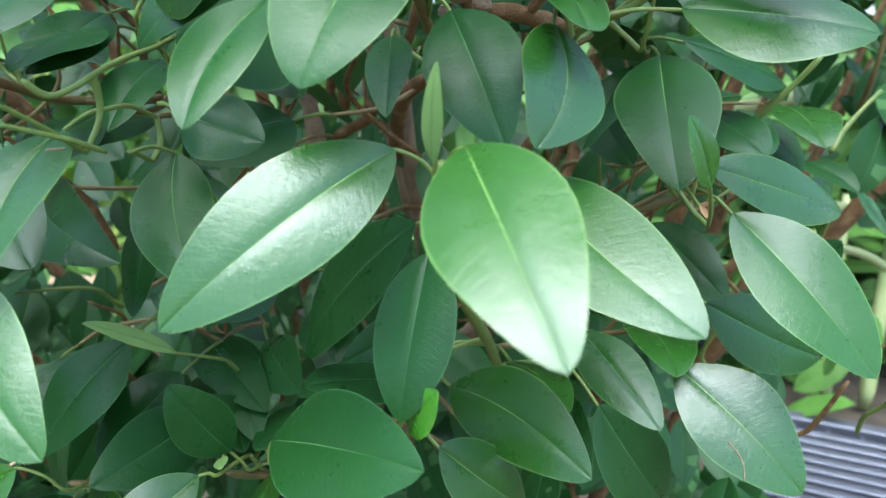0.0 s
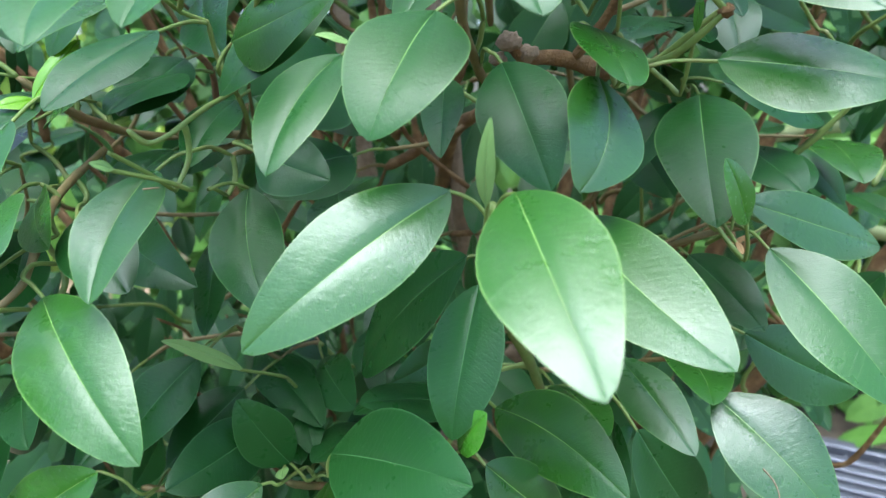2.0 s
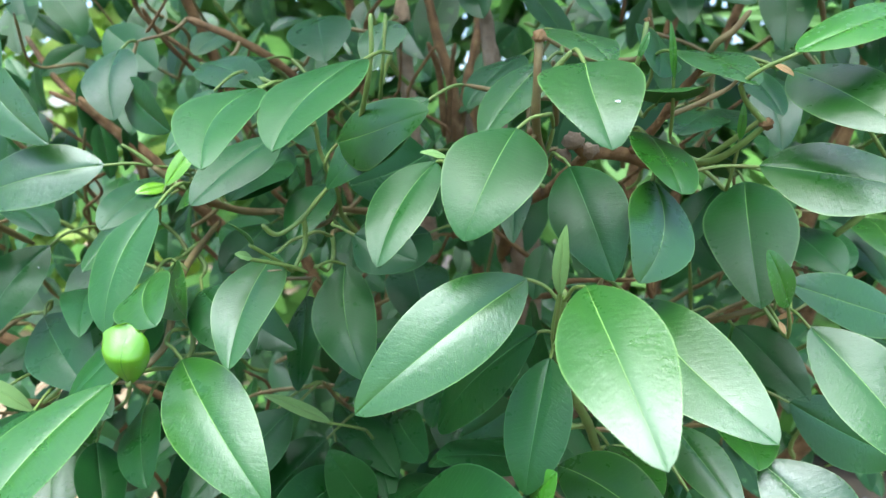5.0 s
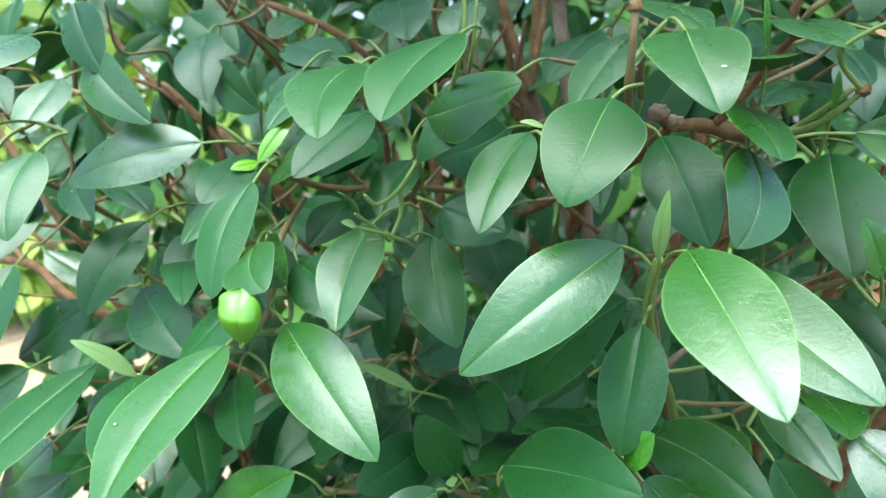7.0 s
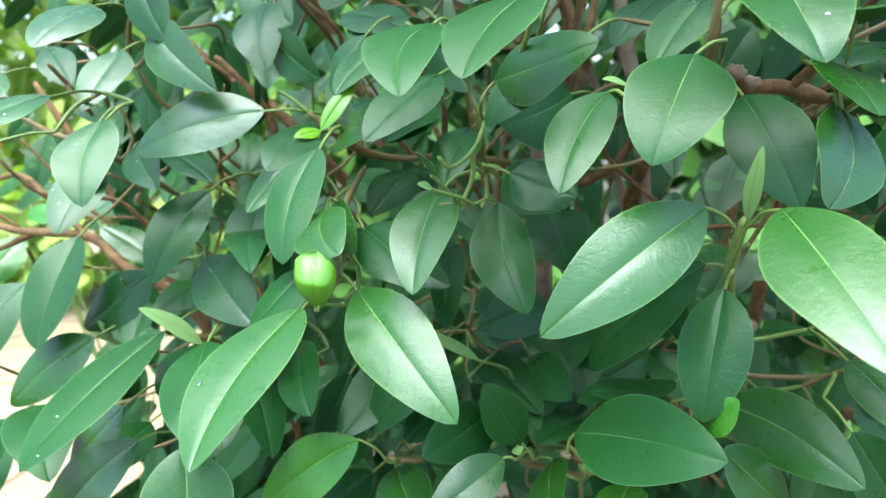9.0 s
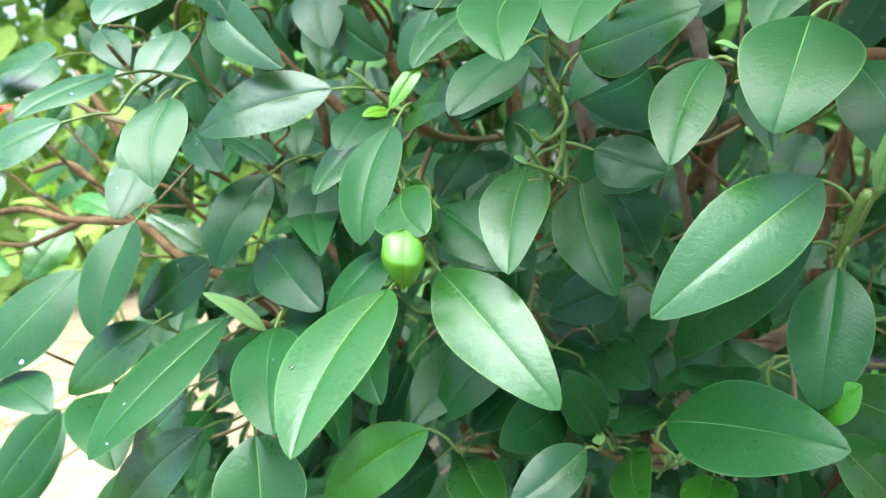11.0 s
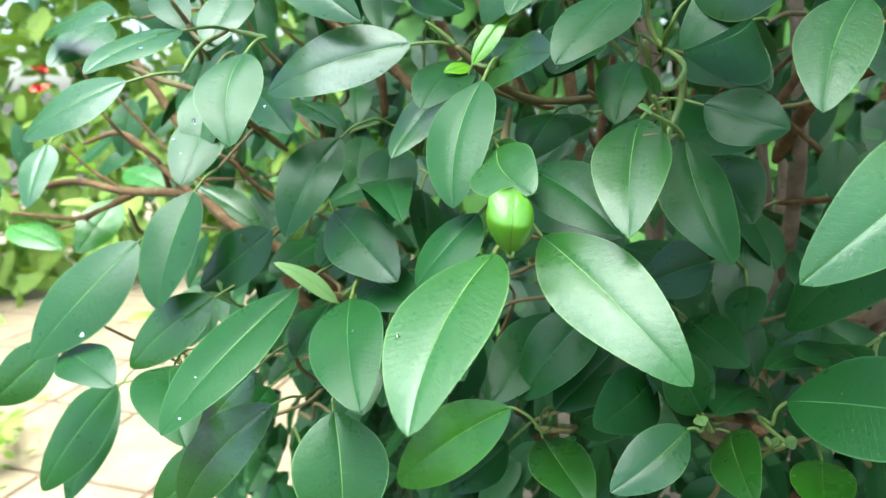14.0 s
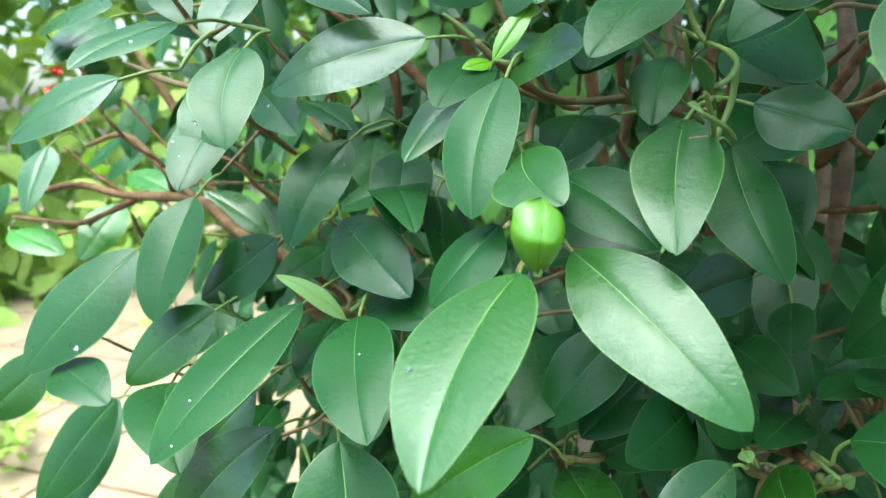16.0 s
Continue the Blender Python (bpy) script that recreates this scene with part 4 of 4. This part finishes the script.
leaf((-0.0985, 0.2598, 0.9862), (-0.0961, 0.2511, 0.9860), 0.0036, 12, 9, 0.008, 0.048, YOUNG)
leaf((-0.1246, 0.2842, 1.0255), (-0.1533, 0.2626, 1.0486), 0.0055, 12, 6, -0.021, 0.014, YOUNG)
leaf((-0.5293, 0.2845, 0.9784), (-0.5797, 0.2620, 0.9352), 0.0196, -34, 4, -0.019, 0.039, MATURE)
leaf((-0.6255, 0.4596, 1.0509), (-0.6280, 0.4032, 1.0103), 0.0198, -35, 4, -0.003, 0.049, FRESH)
leaf((-0.6304, 0.3938, 1.1109), (-0.6157, 0.3506, 1.0632), 0.0180, -3, -3, -0.020, 0.018, MATURE)
leaf((-0.6388, 0.4863, 1.0755), (-0.5785, 0.4743, 1.0596), 0.0168, -12, 8, 0.007, 0.041, FRESH)
leaf((-0.5278, 0.4568, 1.0638), (-0.4657, 0.4561, 1.0288), 0.0187, -12, 6, 0.005, 0.044, MATURE)
leaf((-0.6995, 0.3981, 1.0346), (-0.6346, 0.3938, 1.0167), 0.0179, -18, -1, 0.008, 0.040, FRESH)
leaf((0.0479, 0.2618, 1.2096), (0.0441, 0.2571, 1.2348), 0.0018, -3, 10, -0.011, 0.043, FRESH)
leaf((0.0311, 0.2569, 1.2192), (0.0352, 0.2568, 1.2305), 0.0018, 8, 9, 0.008, 0.047, FRESH)
leaf((0.1299, 0.3252, 1.0889), (0.1207, 0.3237, 1.0847), 0.0015, -8, 9, -0.012, 0.043, DRY)
leaf((0.1299, 0.3272, 1.0875), (0.1269, 0.3214, 1.0802), 0.0017, -5, 10, -0.002, 0.051, DRY)
leaf((0.0880, 0.2561, 1.2159), (0.0942, 0.2497, 1.2103), 0.0021, 4, 10, -0.005, 0.060, DRY)
leaf((0.1037, 0.2687, 1.0981), (0.1042, 0.2620, 1.0941), 0.0015, -2, 10, 0.003, 0.047, DRY)


def rolled_leaf(foot, across, upward, wide, tall, deep):
    """A young leaf still rolled into a shell: it bulges outwards, its top rolls back and its tip hooks at the foot."""
    bm = bmesh.new()
    uvs = bm.loops.layers.uv.verify()
    foot, x, y = Vector(foot), Vector(across).normalized(), Vector(upward).normalized()
    z = x.cross(y).normalized()
    y = z.cross(x)
    nu, nv = 26, 16
    sheets = []
    for inner in (0, 1):
        grid = []
        for i in range(nu + 1):
            u = i / nu
            half = 0.24 + 0.76 * math.sin(math.pi / 2 * min(u / 0.58, 1.0)) ** 0.85 if u < 0.58 else math.sqrt(max(1 - ((u - 0.58) / 0.425) ** 2, 0.0))
            bulge = math.sin(math.pi / 2 * (0.2 + 0.8 * min(u / 0.6, 1.0))) - 1.15 * max(0.0, (u - 0.56) / 0.44) ** 1.25
            row = []
            for j in range(nv + 1):
                v = 2 * j / nv - 1
                flap = 0.16 * math.exp(-((u - 0.83) / 0.09) ** 2) * max(-v, 0.0) ** 2
                px = wide * (0.5 * (half + flap) * math.sin(v * 1.35) / math.sin(1.35) - 0.10 * math.sin(2.6 * u) + 0.04)
                pz = deep * (bulge * (1 - 0.85 * v * v) - 0.06 * math.exp(-(v / 0.10) ** 2) * math.sin(math.pi * u) - 0.3 * flap)
                py = tall * (u - 0.05 * v * u)
                p = foot + x * px + y * py + z * (pz - 0.0005 * inner)
                row.append((bm.verts.new(p), (u, 0.5 + 0.5 * v)))
            grid.append(row)
        sheets.append(grid)
    for k, grid in enumerate(sheets):
        for i in range(nu):
            for j in range(nv):
                q = [grid[i][j], grid[i][j + 1], grid[i + 1][j + 1], grid[i + 1][j]]
                if k:
                    q.reverse()
                f = bm.faces.new([e[0] for e in q])
                f.smooth = True
                for loop, e in zip(f.loops, q):
                    loop[uvs].uv = e[1]
    front, back = sheets
    for j in (0, nv):
        for i in range(nu):
            bm.faces.new([bm.verts.new(e[0].co) for e in (front[i][j], front[i + 1][j], back[i + 1][j], back[i][j])])
    for i in (0, nu):
        for j in range(nv):
            bm.faces.new([bm.verts.new(e[0].co) for e in (front[i][j], front[i][j + 1], back[i][j + 1], back[i][j])])
    bmesh.ops.recalc_face_normals(bm, faces=bm.faces[:])
    ob = on_shrub(part("rolled_leaf", bm, SHELL, shrub, "glossy lime-green young leaf rolled into a shell"))
    bm = bmesh.new()
    tube(bm, [foot + y * tall * 0.08 + z * deep * 0.2, foot - y * tall * 0.02 + z * deep * 0.35, foot + x * wide * 0.06 + z * deep * 0.6 + y * tall * 0.02, foot + x * wide * 0.08 + z * deep * 0.55 + y * tall * 0.10], 0.0011, 0.0005, 5, 7)
    smooth(part("tip", bm, GREEN_STEM, ob))
    return ob


rolled_leaf((-0.1750, 0.1810, 1.0865), (0.93, 0.33, -0.12), (-0.02, -0.24, 1.0), 0.0180, 0.0245, 0.0092)

# ---- water drops and marks on the leaves ----
WATER, wt, wp = nodes("water")
wp.inputs["Base Color"].default_value = (0.95, 1.0, 0.97, 1)
wp.inputs["Roughness"].default_value, wp.inputs["IOR"].default_value, wp.inputs["Transmission Weight"].default_value = 0.02, 1.33, 1.0
SCAR = bark_material("scar", (0.16, 0.10, 0.05), (0.26, 0.18, 0.10), (0.34, 0.26, 0.17), 300, 0.8, 0.3)
CHALK = bark_material("pale_spot", (0.55, 0.60, 0.56), (0.65, 0.70, 0.66), (0.75, 0.78, 0.76), 300, 0.7, 0.2)
blades = [ob for ob in shrub.children if ob.name.startswith("leaf")]


def nearest_spot(place):
    """The leaf whose upper face lies nearest to a place, that spot on it and its normal."""
    best = None
    place = Vector(place)
    for ob in blades:
        hit, spot, normal, face = ob.closest_point_on_mesh(place, distance=0.03)
        if hit and (best is None or (spot - place).length < best[0]):
            best = ((spot - place).length, ob, spot, normal if normal.z > 0 else -normal)
    return best and best[1:]


def bead(name, place, size, material, flat=0.5, long=1.0):
    found = nearest_spot(place)
    if not found:
        return
    ob, spot, normal = found
    bm = bmesh.new()
    m = normal.to_track_quat("Z", "Y").to_matrix().to_4x4()
    bmesh.ops.create_icosphere(bm, subdivisions=2, radius=size)
    for v in bm.verts:
        w = 1 + 0.25 * noise.noise(v.co * 700 + spot * 50)
        v.co = Vector((v.co.x * w * long, v.co.y * w, (v.co.z if v.co.z > 0 else v.co.z * 0.2) * flat))
    bm.transform(Matrix.Translation(spot + normal * 0.0002) @ m)
    smooth(part(name, bm, material, ob))


for place, size in (((-0.3549, 0.2221, 1.1769), 0.0010),
                    ((-0.3526, 0.2053, 1.1701), 0.0012),
                    ((-0.3937, 0.2897, 1.1329), 0.0013),
                    ((-0.3922, 0.2889, 1.1313), 0.0009),
                    ((-0.4014, 0.2786, 1.1220), 0.0012),
                    ((-0.3348, 0.2769, 1.1404), 0.0010),
                    ((-0.2956, 0.2813, 1.1098), 0.0010),
                    ((-0.2574, 0.2107, 1.0355), 0.0010),
                    ((-0.2009, 0.1304, 1.0693), 0.0010),
                    ((-0.3449, 0.2281, 0.9678), 0.0010)):
    bead("water_drop", place, size, WATER, 0.5)
for place, size in (((0.015, 0.1783, 1.1987), 0.0006), ((-0.3918, 0.2716, 1.1146), 0.0004), ((-0.3415, 0.1991, 1.0086), 0.0004), ((-0.3398, 0.1818, 0.9951), 0.0005), ((-0.4798, 0.2601, 0.9966), 0.0011), ((-0.4797, 0.2607, 0.9979), 0.0008)):
    bead("pale_spot", place, size, CHALK, 0.25, 1.8)
for run in (((-0.1281, 0.2144, 1.1266), (-0.1249, 0.2143, 1.1273), (-0.1217, 0.2143, 1.1280)), ((0.1174, 0.249, 1.0026), (0.121, 0.246, 0.999), (0.1225, 0.242, 0.995), (0.122, 0.238, 0.991))):
    spots = [s for s in (nearest_spot(p) for p in run) if s]
    if len(spots) < 2:
        continue
    bm = bmesh.new()
    tube(bm, [s + n * 0.0001 for ob, s, n in spots], 0.0004, 0.0003, 5, 6, 0.4)
    smooth(part("scar", bm, SCAR, spots[0][0]))

# inner branches, from the foot upwards and outwards
for k in range(16):
    ang = pick.uniform(0.15, math.pi - 0.15)
    reach = pick.uniform(0.35, 0.95)
    foot = Vector((pick.uniform(-0.12, 0.12), 0.75 + pick.uniform(-0.1, 0.1), 0.0))
    top = foot + Vector((math.cos(ang) * reach, pick.uniform(-0.12, 0.25), pick.uniform(1.1, 1.75)))
    a = foot.lerp(top, 0.35) + Vector((pick.uniform(-0.05, 0.05), 0.04, 0.1))
    b = foot.lerp(top, 0.7) + Vector((pick.uniform(-0.07, 0.07), pick.uniform(-0.05, 0.05), 0.06))
    stem([top, b, a, foot], 0.004, 0.013, BARK)


# a twig carries each stalk that ends clear of the branches
bearing = random.Random(12)
for end in sorted(STALK_ENDS, key=lambda e: -e.y):
    near = min(WOOD, key=lambda w: (w - end).length + 3 * max(0.0, end.y - w.y) + 0.5 * max(0.0, w.z - end.z))
    gap = (near - end).length
    if gap < 0.007 or gap > 0.16:
        continue
    sway = Vector((bearing.gauss(0, 0.10), 0.12, bearing.gauss(-0.04, 0.08))) * gap
    stem([end, end.lerp(near, 0.4) + sway, end.lerp(near, 0.75) + sway * 0.7, near], 0.0011, 0.0013 + 0.006 * gap, GREEN_STEM if gap < 0.035 else STEM)


# thin twigs among the inner leaves
twigs = random.Random(31)
for k in range(130):
    top = Vector((twigs.uniform(-0.56, 0.32), twigs.uniform(0.37, 0.55), twigs.uniform(0.86, 1.36)))
    way = Vector((twigs.gauss(0, 0.06), twigs.uniform(0.05, 0.13), -twigs.uniform(0.03, 0.13)))
    bend = Vector((twigs.gauss(0, 0.012), twigs.gauss(0, 0.008), twigs.gauss(0, 0.012)))
    r = twigs.uniform(0.0009, 0.0018)
    stem([top, top + way * 0.35 + bend, top + way * 0.7 - bend * 0.5, top + way], r, r * 1.5, twigs.choice((STEM, STEM, BARK, GREEN_STEM)))


def inner_leaf(bm, place, nu, nv):
    out = Vector((pick.gauss(0, 0.55), -0.55 + pick.gauss(0, 0.4), -0.75 + pick.gauss(0, 0.35))).normalized()
    size = pick.uniform(0.045, 0.08)
    blade(bm, place, place + out * size, size * pick.uniform(0.24, 0.3), pick.gauss(0, 28), pick.uniform(2, 20), 0.0, pick.uniform(0.0, 0.08), pick, nu, nv)


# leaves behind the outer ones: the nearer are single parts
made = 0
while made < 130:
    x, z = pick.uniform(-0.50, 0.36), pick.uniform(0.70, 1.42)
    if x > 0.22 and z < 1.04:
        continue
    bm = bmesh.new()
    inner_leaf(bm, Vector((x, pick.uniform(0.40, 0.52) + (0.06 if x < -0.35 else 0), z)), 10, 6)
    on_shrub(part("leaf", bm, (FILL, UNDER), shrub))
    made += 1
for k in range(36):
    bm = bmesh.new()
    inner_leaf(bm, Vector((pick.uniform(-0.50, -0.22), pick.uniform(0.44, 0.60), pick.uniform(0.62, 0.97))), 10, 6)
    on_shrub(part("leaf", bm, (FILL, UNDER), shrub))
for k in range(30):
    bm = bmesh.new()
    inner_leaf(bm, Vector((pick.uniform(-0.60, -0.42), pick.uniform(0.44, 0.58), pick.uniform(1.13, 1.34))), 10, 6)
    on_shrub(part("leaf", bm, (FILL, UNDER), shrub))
bm = bmesh.new()
for k in range(70):
    inner_leaf(bm, Vector((pick.uniform(-1.0, -0.60), pick.uniform(0.60, 1.1), pick.uniform(1.02, 1.6))), 8, 6)
made = 0
while made < 620:
    x, y = pick.uniform(-0.75, 0.2), pick.uniform(0.50, 0.78)
    if x < -0.13 - 0.80 * (y + 0.05):
        continue
    inner_leaf(bm, Vector((x, y, pick.uniform(0.45, 1.0))), 6, 4)
    made += 1
# growth above the view: unseen leaves added to shade the upper ones
for k in range(120):
    inner_leaf(bm, Vector((pick.uniform(-0.14, 0.22), pick.uniform(0.14, 0.5), pick.uniform(1.38, 1.8))), 6, 4)
for k in range(150):
    inner_leaf(bm, Vector((pick.uniform(-0.36, 0.12), pick.uniform(0.15, 0.42), pick.uniform(1.42, 1.7))), 6, 4)
above = random.Random(77)
for k in range(150):
    x = above.uniform(-0.62, 0.2)
    inner_leaf(bm, Vector((x, above.uniform(0.27, 0.62) + 0.06 * (x < -0.3), above.uniform(1.37, 1.75))), 6, 4)
# more leaves deep inside the shrub
for k in range(80):
    inner_leaf(bm, Vector((pick.uniform(0.02, 0.62), pick.uniform(0.66, 1.05), pick.uniform(1.18, 1.75))), 6, 4)
made = 0
while made < 1900:
    z = pick.uniform(0.35, 1.9)
    x = pick.uniform(-0.62, 0.75)
    y = pick.uniform(0.52, 1.05)
    if (x > 0.5 * y and z < 1.1 - 0.15 * y) or (x < -0.5 and z < 0.7):
        continue
    inner_leaf(bm, Vector((x, y, z)), 6, 4)
    made += 1
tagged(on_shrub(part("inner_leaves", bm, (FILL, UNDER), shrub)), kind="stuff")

# ---- ground ----
SOIL = bark_material("soil", (0.028, 0.022, 0.013), (0.055, 0.043, 0.026), (0.09, 0.072, 0.044), 14, 0.95, 0.8)
bm = bmesh.new()
bmesh.ops.create_grid(bm, x_segments=60, y_segments=60, size=60)
for v in bm.verts:
    v.co.z = -0.02 + 0.015 * noise.noise(v.co * 0.7)
ground = tagged(part("ground", bm, SOIL, None), "dry brown garden soil", "ground", kind="structure")

# paved path of pale slabs beyond the shrub
SLAB = bark_material("pale_slab", (0.27, 0.19, 0.11), (0.34, 0.25, 0.15), (0.40, 0.31, 0.20), 9, 0.8, 0.2)
JOINT = bark_material("slab_joint", (0.16, 0.10, 0.06), (0.22, 0.15, 0.10), (0.26, 0.18, 0.12), 20, 0.9, 0.2)
bm = bmesh.new()
bmesh.ops.create_cube(bm, size=1, matrix=Matrix.Translation((-3.9, 3.7, 0.0)) @ Matrix.Diagonal((5.6, 5.6, 0.03, 1)))
path = tagged(part("pavement", bm, JOINT, None), "pale cream paving slabs in the sun", "pavement", kind="structure")
slab = bmesh.new()
bmesh.ops.create_cube(slab, size=1, matrix=Matrix.Diagonal((0.385, 0.385, 0.03, 1)))
bmesh.ops.bevel(slab, geom=slab.edges[:], offset=0.004, segments=1, affect="EDGES")
slab_mesh = bpy.data.meshes.new("slab")
slab.to_mesh(slab_mesh)
slab.free()
slab_mesh.materials.append(SLAB)
for i in range(14):
    for j in range(14):
        ob = new("slab", slab_mesh)
        ob.parent = path
        ob.location = (-6.5 + 0.4 * i, 1.1 + 0.4 * j, 0.012 + pick.uniform(-0.001, 0.001))

# ---- steel grating beside the shrub ----
STEEL, st, sp = nodes("galvanised_steel")
sn = put(st, "ShaderNodeTexNoise", {"Scale": 40.0, "Detail": 4.0}).outputs[0]
st.links.new(ramp(st, sn, (0.3, (0.09, 0.10, 0.12)), (0.7, (0.16, 0.17, 0.20))), sp.inputs["Base Color"])
sp.inputs["Metallic"].default_value, sp.inputs["Roughness"].default_value = 0.7, 0.5
grating = tagged(new("grating"), "galvanised steel grating with parallel bars", "grating")
grating.matrix_world = pose(1.42, 1.85, 0.045, 0, 0, -24)
for k in range(13):
    bm = bmesh.new()
    bmesh.ops.create_cube(bm, size=1, matrix=Matrix.Translation((0, -0.055 * k - (0.03 if k else 0), 0)) @ Matrix.Diagonal((0.9, 0.030 if k else 0.05, 0.03 if k else 0.045, 1)))
    bmesh.ops.bevel(bm, geom=bm.edges[:], offset=0.003, segments=1, affect="EDGES")
    part("bar", bm, STEEL, grating)
for k in range(10):
    bm = bmesh.new()
    bmesh.ops.create_cube(bm, size=1, matrix=Matrix.Translation((-0.43 + 0.0955 * k, -0.34, -0.006)) @ Matrix.Diagonal((0.009, 0.69, 0.012, 1)))
    part("cross_bar", bm, STEEL, grating)
for sx in (-0.43, 0.43):
    for sy in (-0.66, -0.02):
        bm = bmesh.new()
        bmesh.ops.create_cube(bm, size=1, matrix=Matrix.Translation((sx, sy, -0.037)) @ Matrix.Diagonal((0.03, 0.03, 0.075, 1)))
        part("foot", bm, STEEL, grating)


# ---- plants beyond ----
def far_plant(name, label, spots, count, size, spread, height, material, seed):
    rnd = random.Random(seed)
    bm = bmesh.new()
    for k in range(count):
        s = rnd.choice(spots)
        place = Vector(s) + Vector((rnd.gauss(0, spread), rnd.gauss(0, spread), rnd.uniform(0, height)))
        out = Vector((rnd.gauss(0, 0.6), rnd.gauss(0, 0.6), rnd.gauss(-0.1, 0.6))).normalized()
        z = size * rnd.uniform(0.6, 1.3)
        blade(bm, place, place + out * z, z * rnd.uniform(0.2, 0.3), rnd.gauss(0, 40), rnd.uniform(2, 20), 0, 0.05, rnd, 5, 4)
    ob = part(name, bm, (material, material), None)
    return tagged(ob, label, "plant", kind="stuff")


# direct sun is put into this colour, paler and yellower than hedge_green
SUNNY_GREEN = leaf_material("far_sunny_green", (0.20, 0.42, 0.05), (0.62, 0.70, 0.20), (0.50, 0.60, 0.18), 0.5, 0.3, (0.50, 0.75, 0.15), 0.2, True, 0.5)
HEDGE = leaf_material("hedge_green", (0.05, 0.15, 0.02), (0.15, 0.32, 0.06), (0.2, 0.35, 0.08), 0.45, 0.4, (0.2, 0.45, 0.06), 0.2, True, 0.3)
far_plant("hedge", "sunlit yellow-green hedge behind the paving", [(-3.7 + 0.18 * (x - 10), 2.85 + 0.225 * (x - 10) + 0.15 * (x % 3), 0) for x in range(21)], 9000, 0.20, 0.22, 3.6, SUNNY_GREEN, 3)
far_plant("low_plants", "low bushy green plants beside the paving", [(-2.15, 1.25, 0), (-2.4, 1.3, 0), (-2.7, 1.35, 0)], 420, 0.07, 0.10, 0.22, SUNNY_GREEN, 4)
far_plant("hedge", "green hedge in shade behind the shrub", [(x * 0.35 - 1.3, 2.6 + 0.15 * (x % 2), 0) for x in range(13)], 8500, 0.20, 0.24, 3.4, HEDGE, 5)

# a red-flowered plant beyond the shrub
RED = bark_material("red_petal", (0.62, 0.03, 0.015), (0.75, 0.05, 0.02), (0.80, 0.10, 0.04), 60, 0.5, 0.1)
flowering = tagged(new("flowering_plant"), "slender plant with small red flowers", "plant")
flowering.location = (-1.14, 1.3, 0.0)
rnd = random.Random(21)
for head in ((-0.36, -0.12, 1.214), (-0.26, -0.15, 1.105), (-0.42, -0.07, 1.17)):
    bm = bmesh.new()
    top = Vector(head)
    tube(bm, [top, top * 0.7 + Vector((0.02, 0, 0.05)), top * 0.3, (0, 0, 0)], 0.002, 0.004, 5, 6)
    stalk = smooth(part("stalk", bm, GREEN_STEM, flowering))
    for k in range(6):
        a = rnd.uniform(0, 6.28)
        way = Vector((math.cos(a), math.sin(a), rnd.uniform(-0.2, 0.7))).normalized()
        bm = bmesh.new()
        blade(bm, top, top + way * 0.028, 0.009, rnd.gauss(0, 30), 8, 0, 0.1, rnd, 5, 4)
        part("petal", bm, (RED, RED), stalk)
    for k in range(4):
        a = rnd.uniform(0, 6.28)
        foot = top * rnd.uniform(0.55, 0.9)
        bm = bmesh.new()
        blade(bm, foot, foot + Vector((math.cos(a), math.sin(a), 0.2)) * 0.09, 0.022, rnd.gauss(0, 30), 10, 0, 0.1, rnd, 6, 4)
        part("leaf", bm, (SUNNY_GREEN, SUNNY_GREEN), flowering)

# a plant with pale cane-like stalks and narrow blades, beside the shrub
CANE = bark_material("pale_cane", (0.30, 0.38, 0.14), (0.38, 0.44, 0.18), (0.44, 0.46, 0.22), 30, 0.5, 0.1)
cane = tagged(new("cane_plant"), "plant with pale green cane stalks and narrow blades", "plant")
cane.location = (1.05, 1.15, 0.0)


def on_cane(ob):
    ob.matrix_parent_inverse = Matrix.Translation((-1.05, -1.15, 0.0))
    return ob


for pts, r in (([(0.33, 0.98, 1.085), (0.5, 1.03, 1.108), (0.66, 1.04, 1.118), (0.95, 1.1, 1.0), (1.05, 1.15, 0.0)], 0.013),
               ([(0.42, 1.02, 1.16), (0.66, 1.06, 1.185), (0.9, 1.1, 1.1), (1.08, 1.18, 0.0)], 0.011),
               ([(0.52, 0.98, 0.965), (0.65, 0.99, 0.925), (0.9, 1.1, 0.75), (1.03, 1.13, 0.0)], 0.012),
               ([(0.52, 0.97, 0.905), (0.65, 0.97, 0.865), (0.88, 1.05, 0.65), (1.0, 1.12, 0.0)], 0.008),
               ([(1.32, 2.24, 0.75), (1.32, 2.22, 0.4), (1.33, 2.2, 0.0)], 0.022),
               ([(1.47, 2.2, 0.8), (1.46, 2.18, 0.4), (1.45, 2.16, 0.0)], 0.026),
               ([(1.15, 2.3, 0.7), (1.16, 2.3, 0.4), (1.18, 2.3, 0.0)], 0.016)):
    bm = bmesh.new()
    tube(bm, pts, r * 0.8, r, 6, 10)
    on_cane(smooth(part("stalk", bm, CANE, cane)))
rnd = random.Random(12)
for k in range(46):
    bm = bmesh.new()
    a = Vector((rnd.uniform(0.35, 0.95), rnd.uniform(1.05, 1.4), rnd.uniform(0.75, 1.35)))
    way = Vector((rnd.uniform(-1, 0.5), rnd.uniform(-0.3, 0.3), rnd.uniform(-0.8, 0.3))).normalized()
    blade(bm, a, a + way * rnd.uniform(0.25, 0.45), rnd.uniform(0.008, 0.014), rnd.gauss(0, 30), 15, 0.0, 0.12, rnd, 10, 4)
    on_cane(part("blade", bm, (HEDGE, HEDGE), cane))
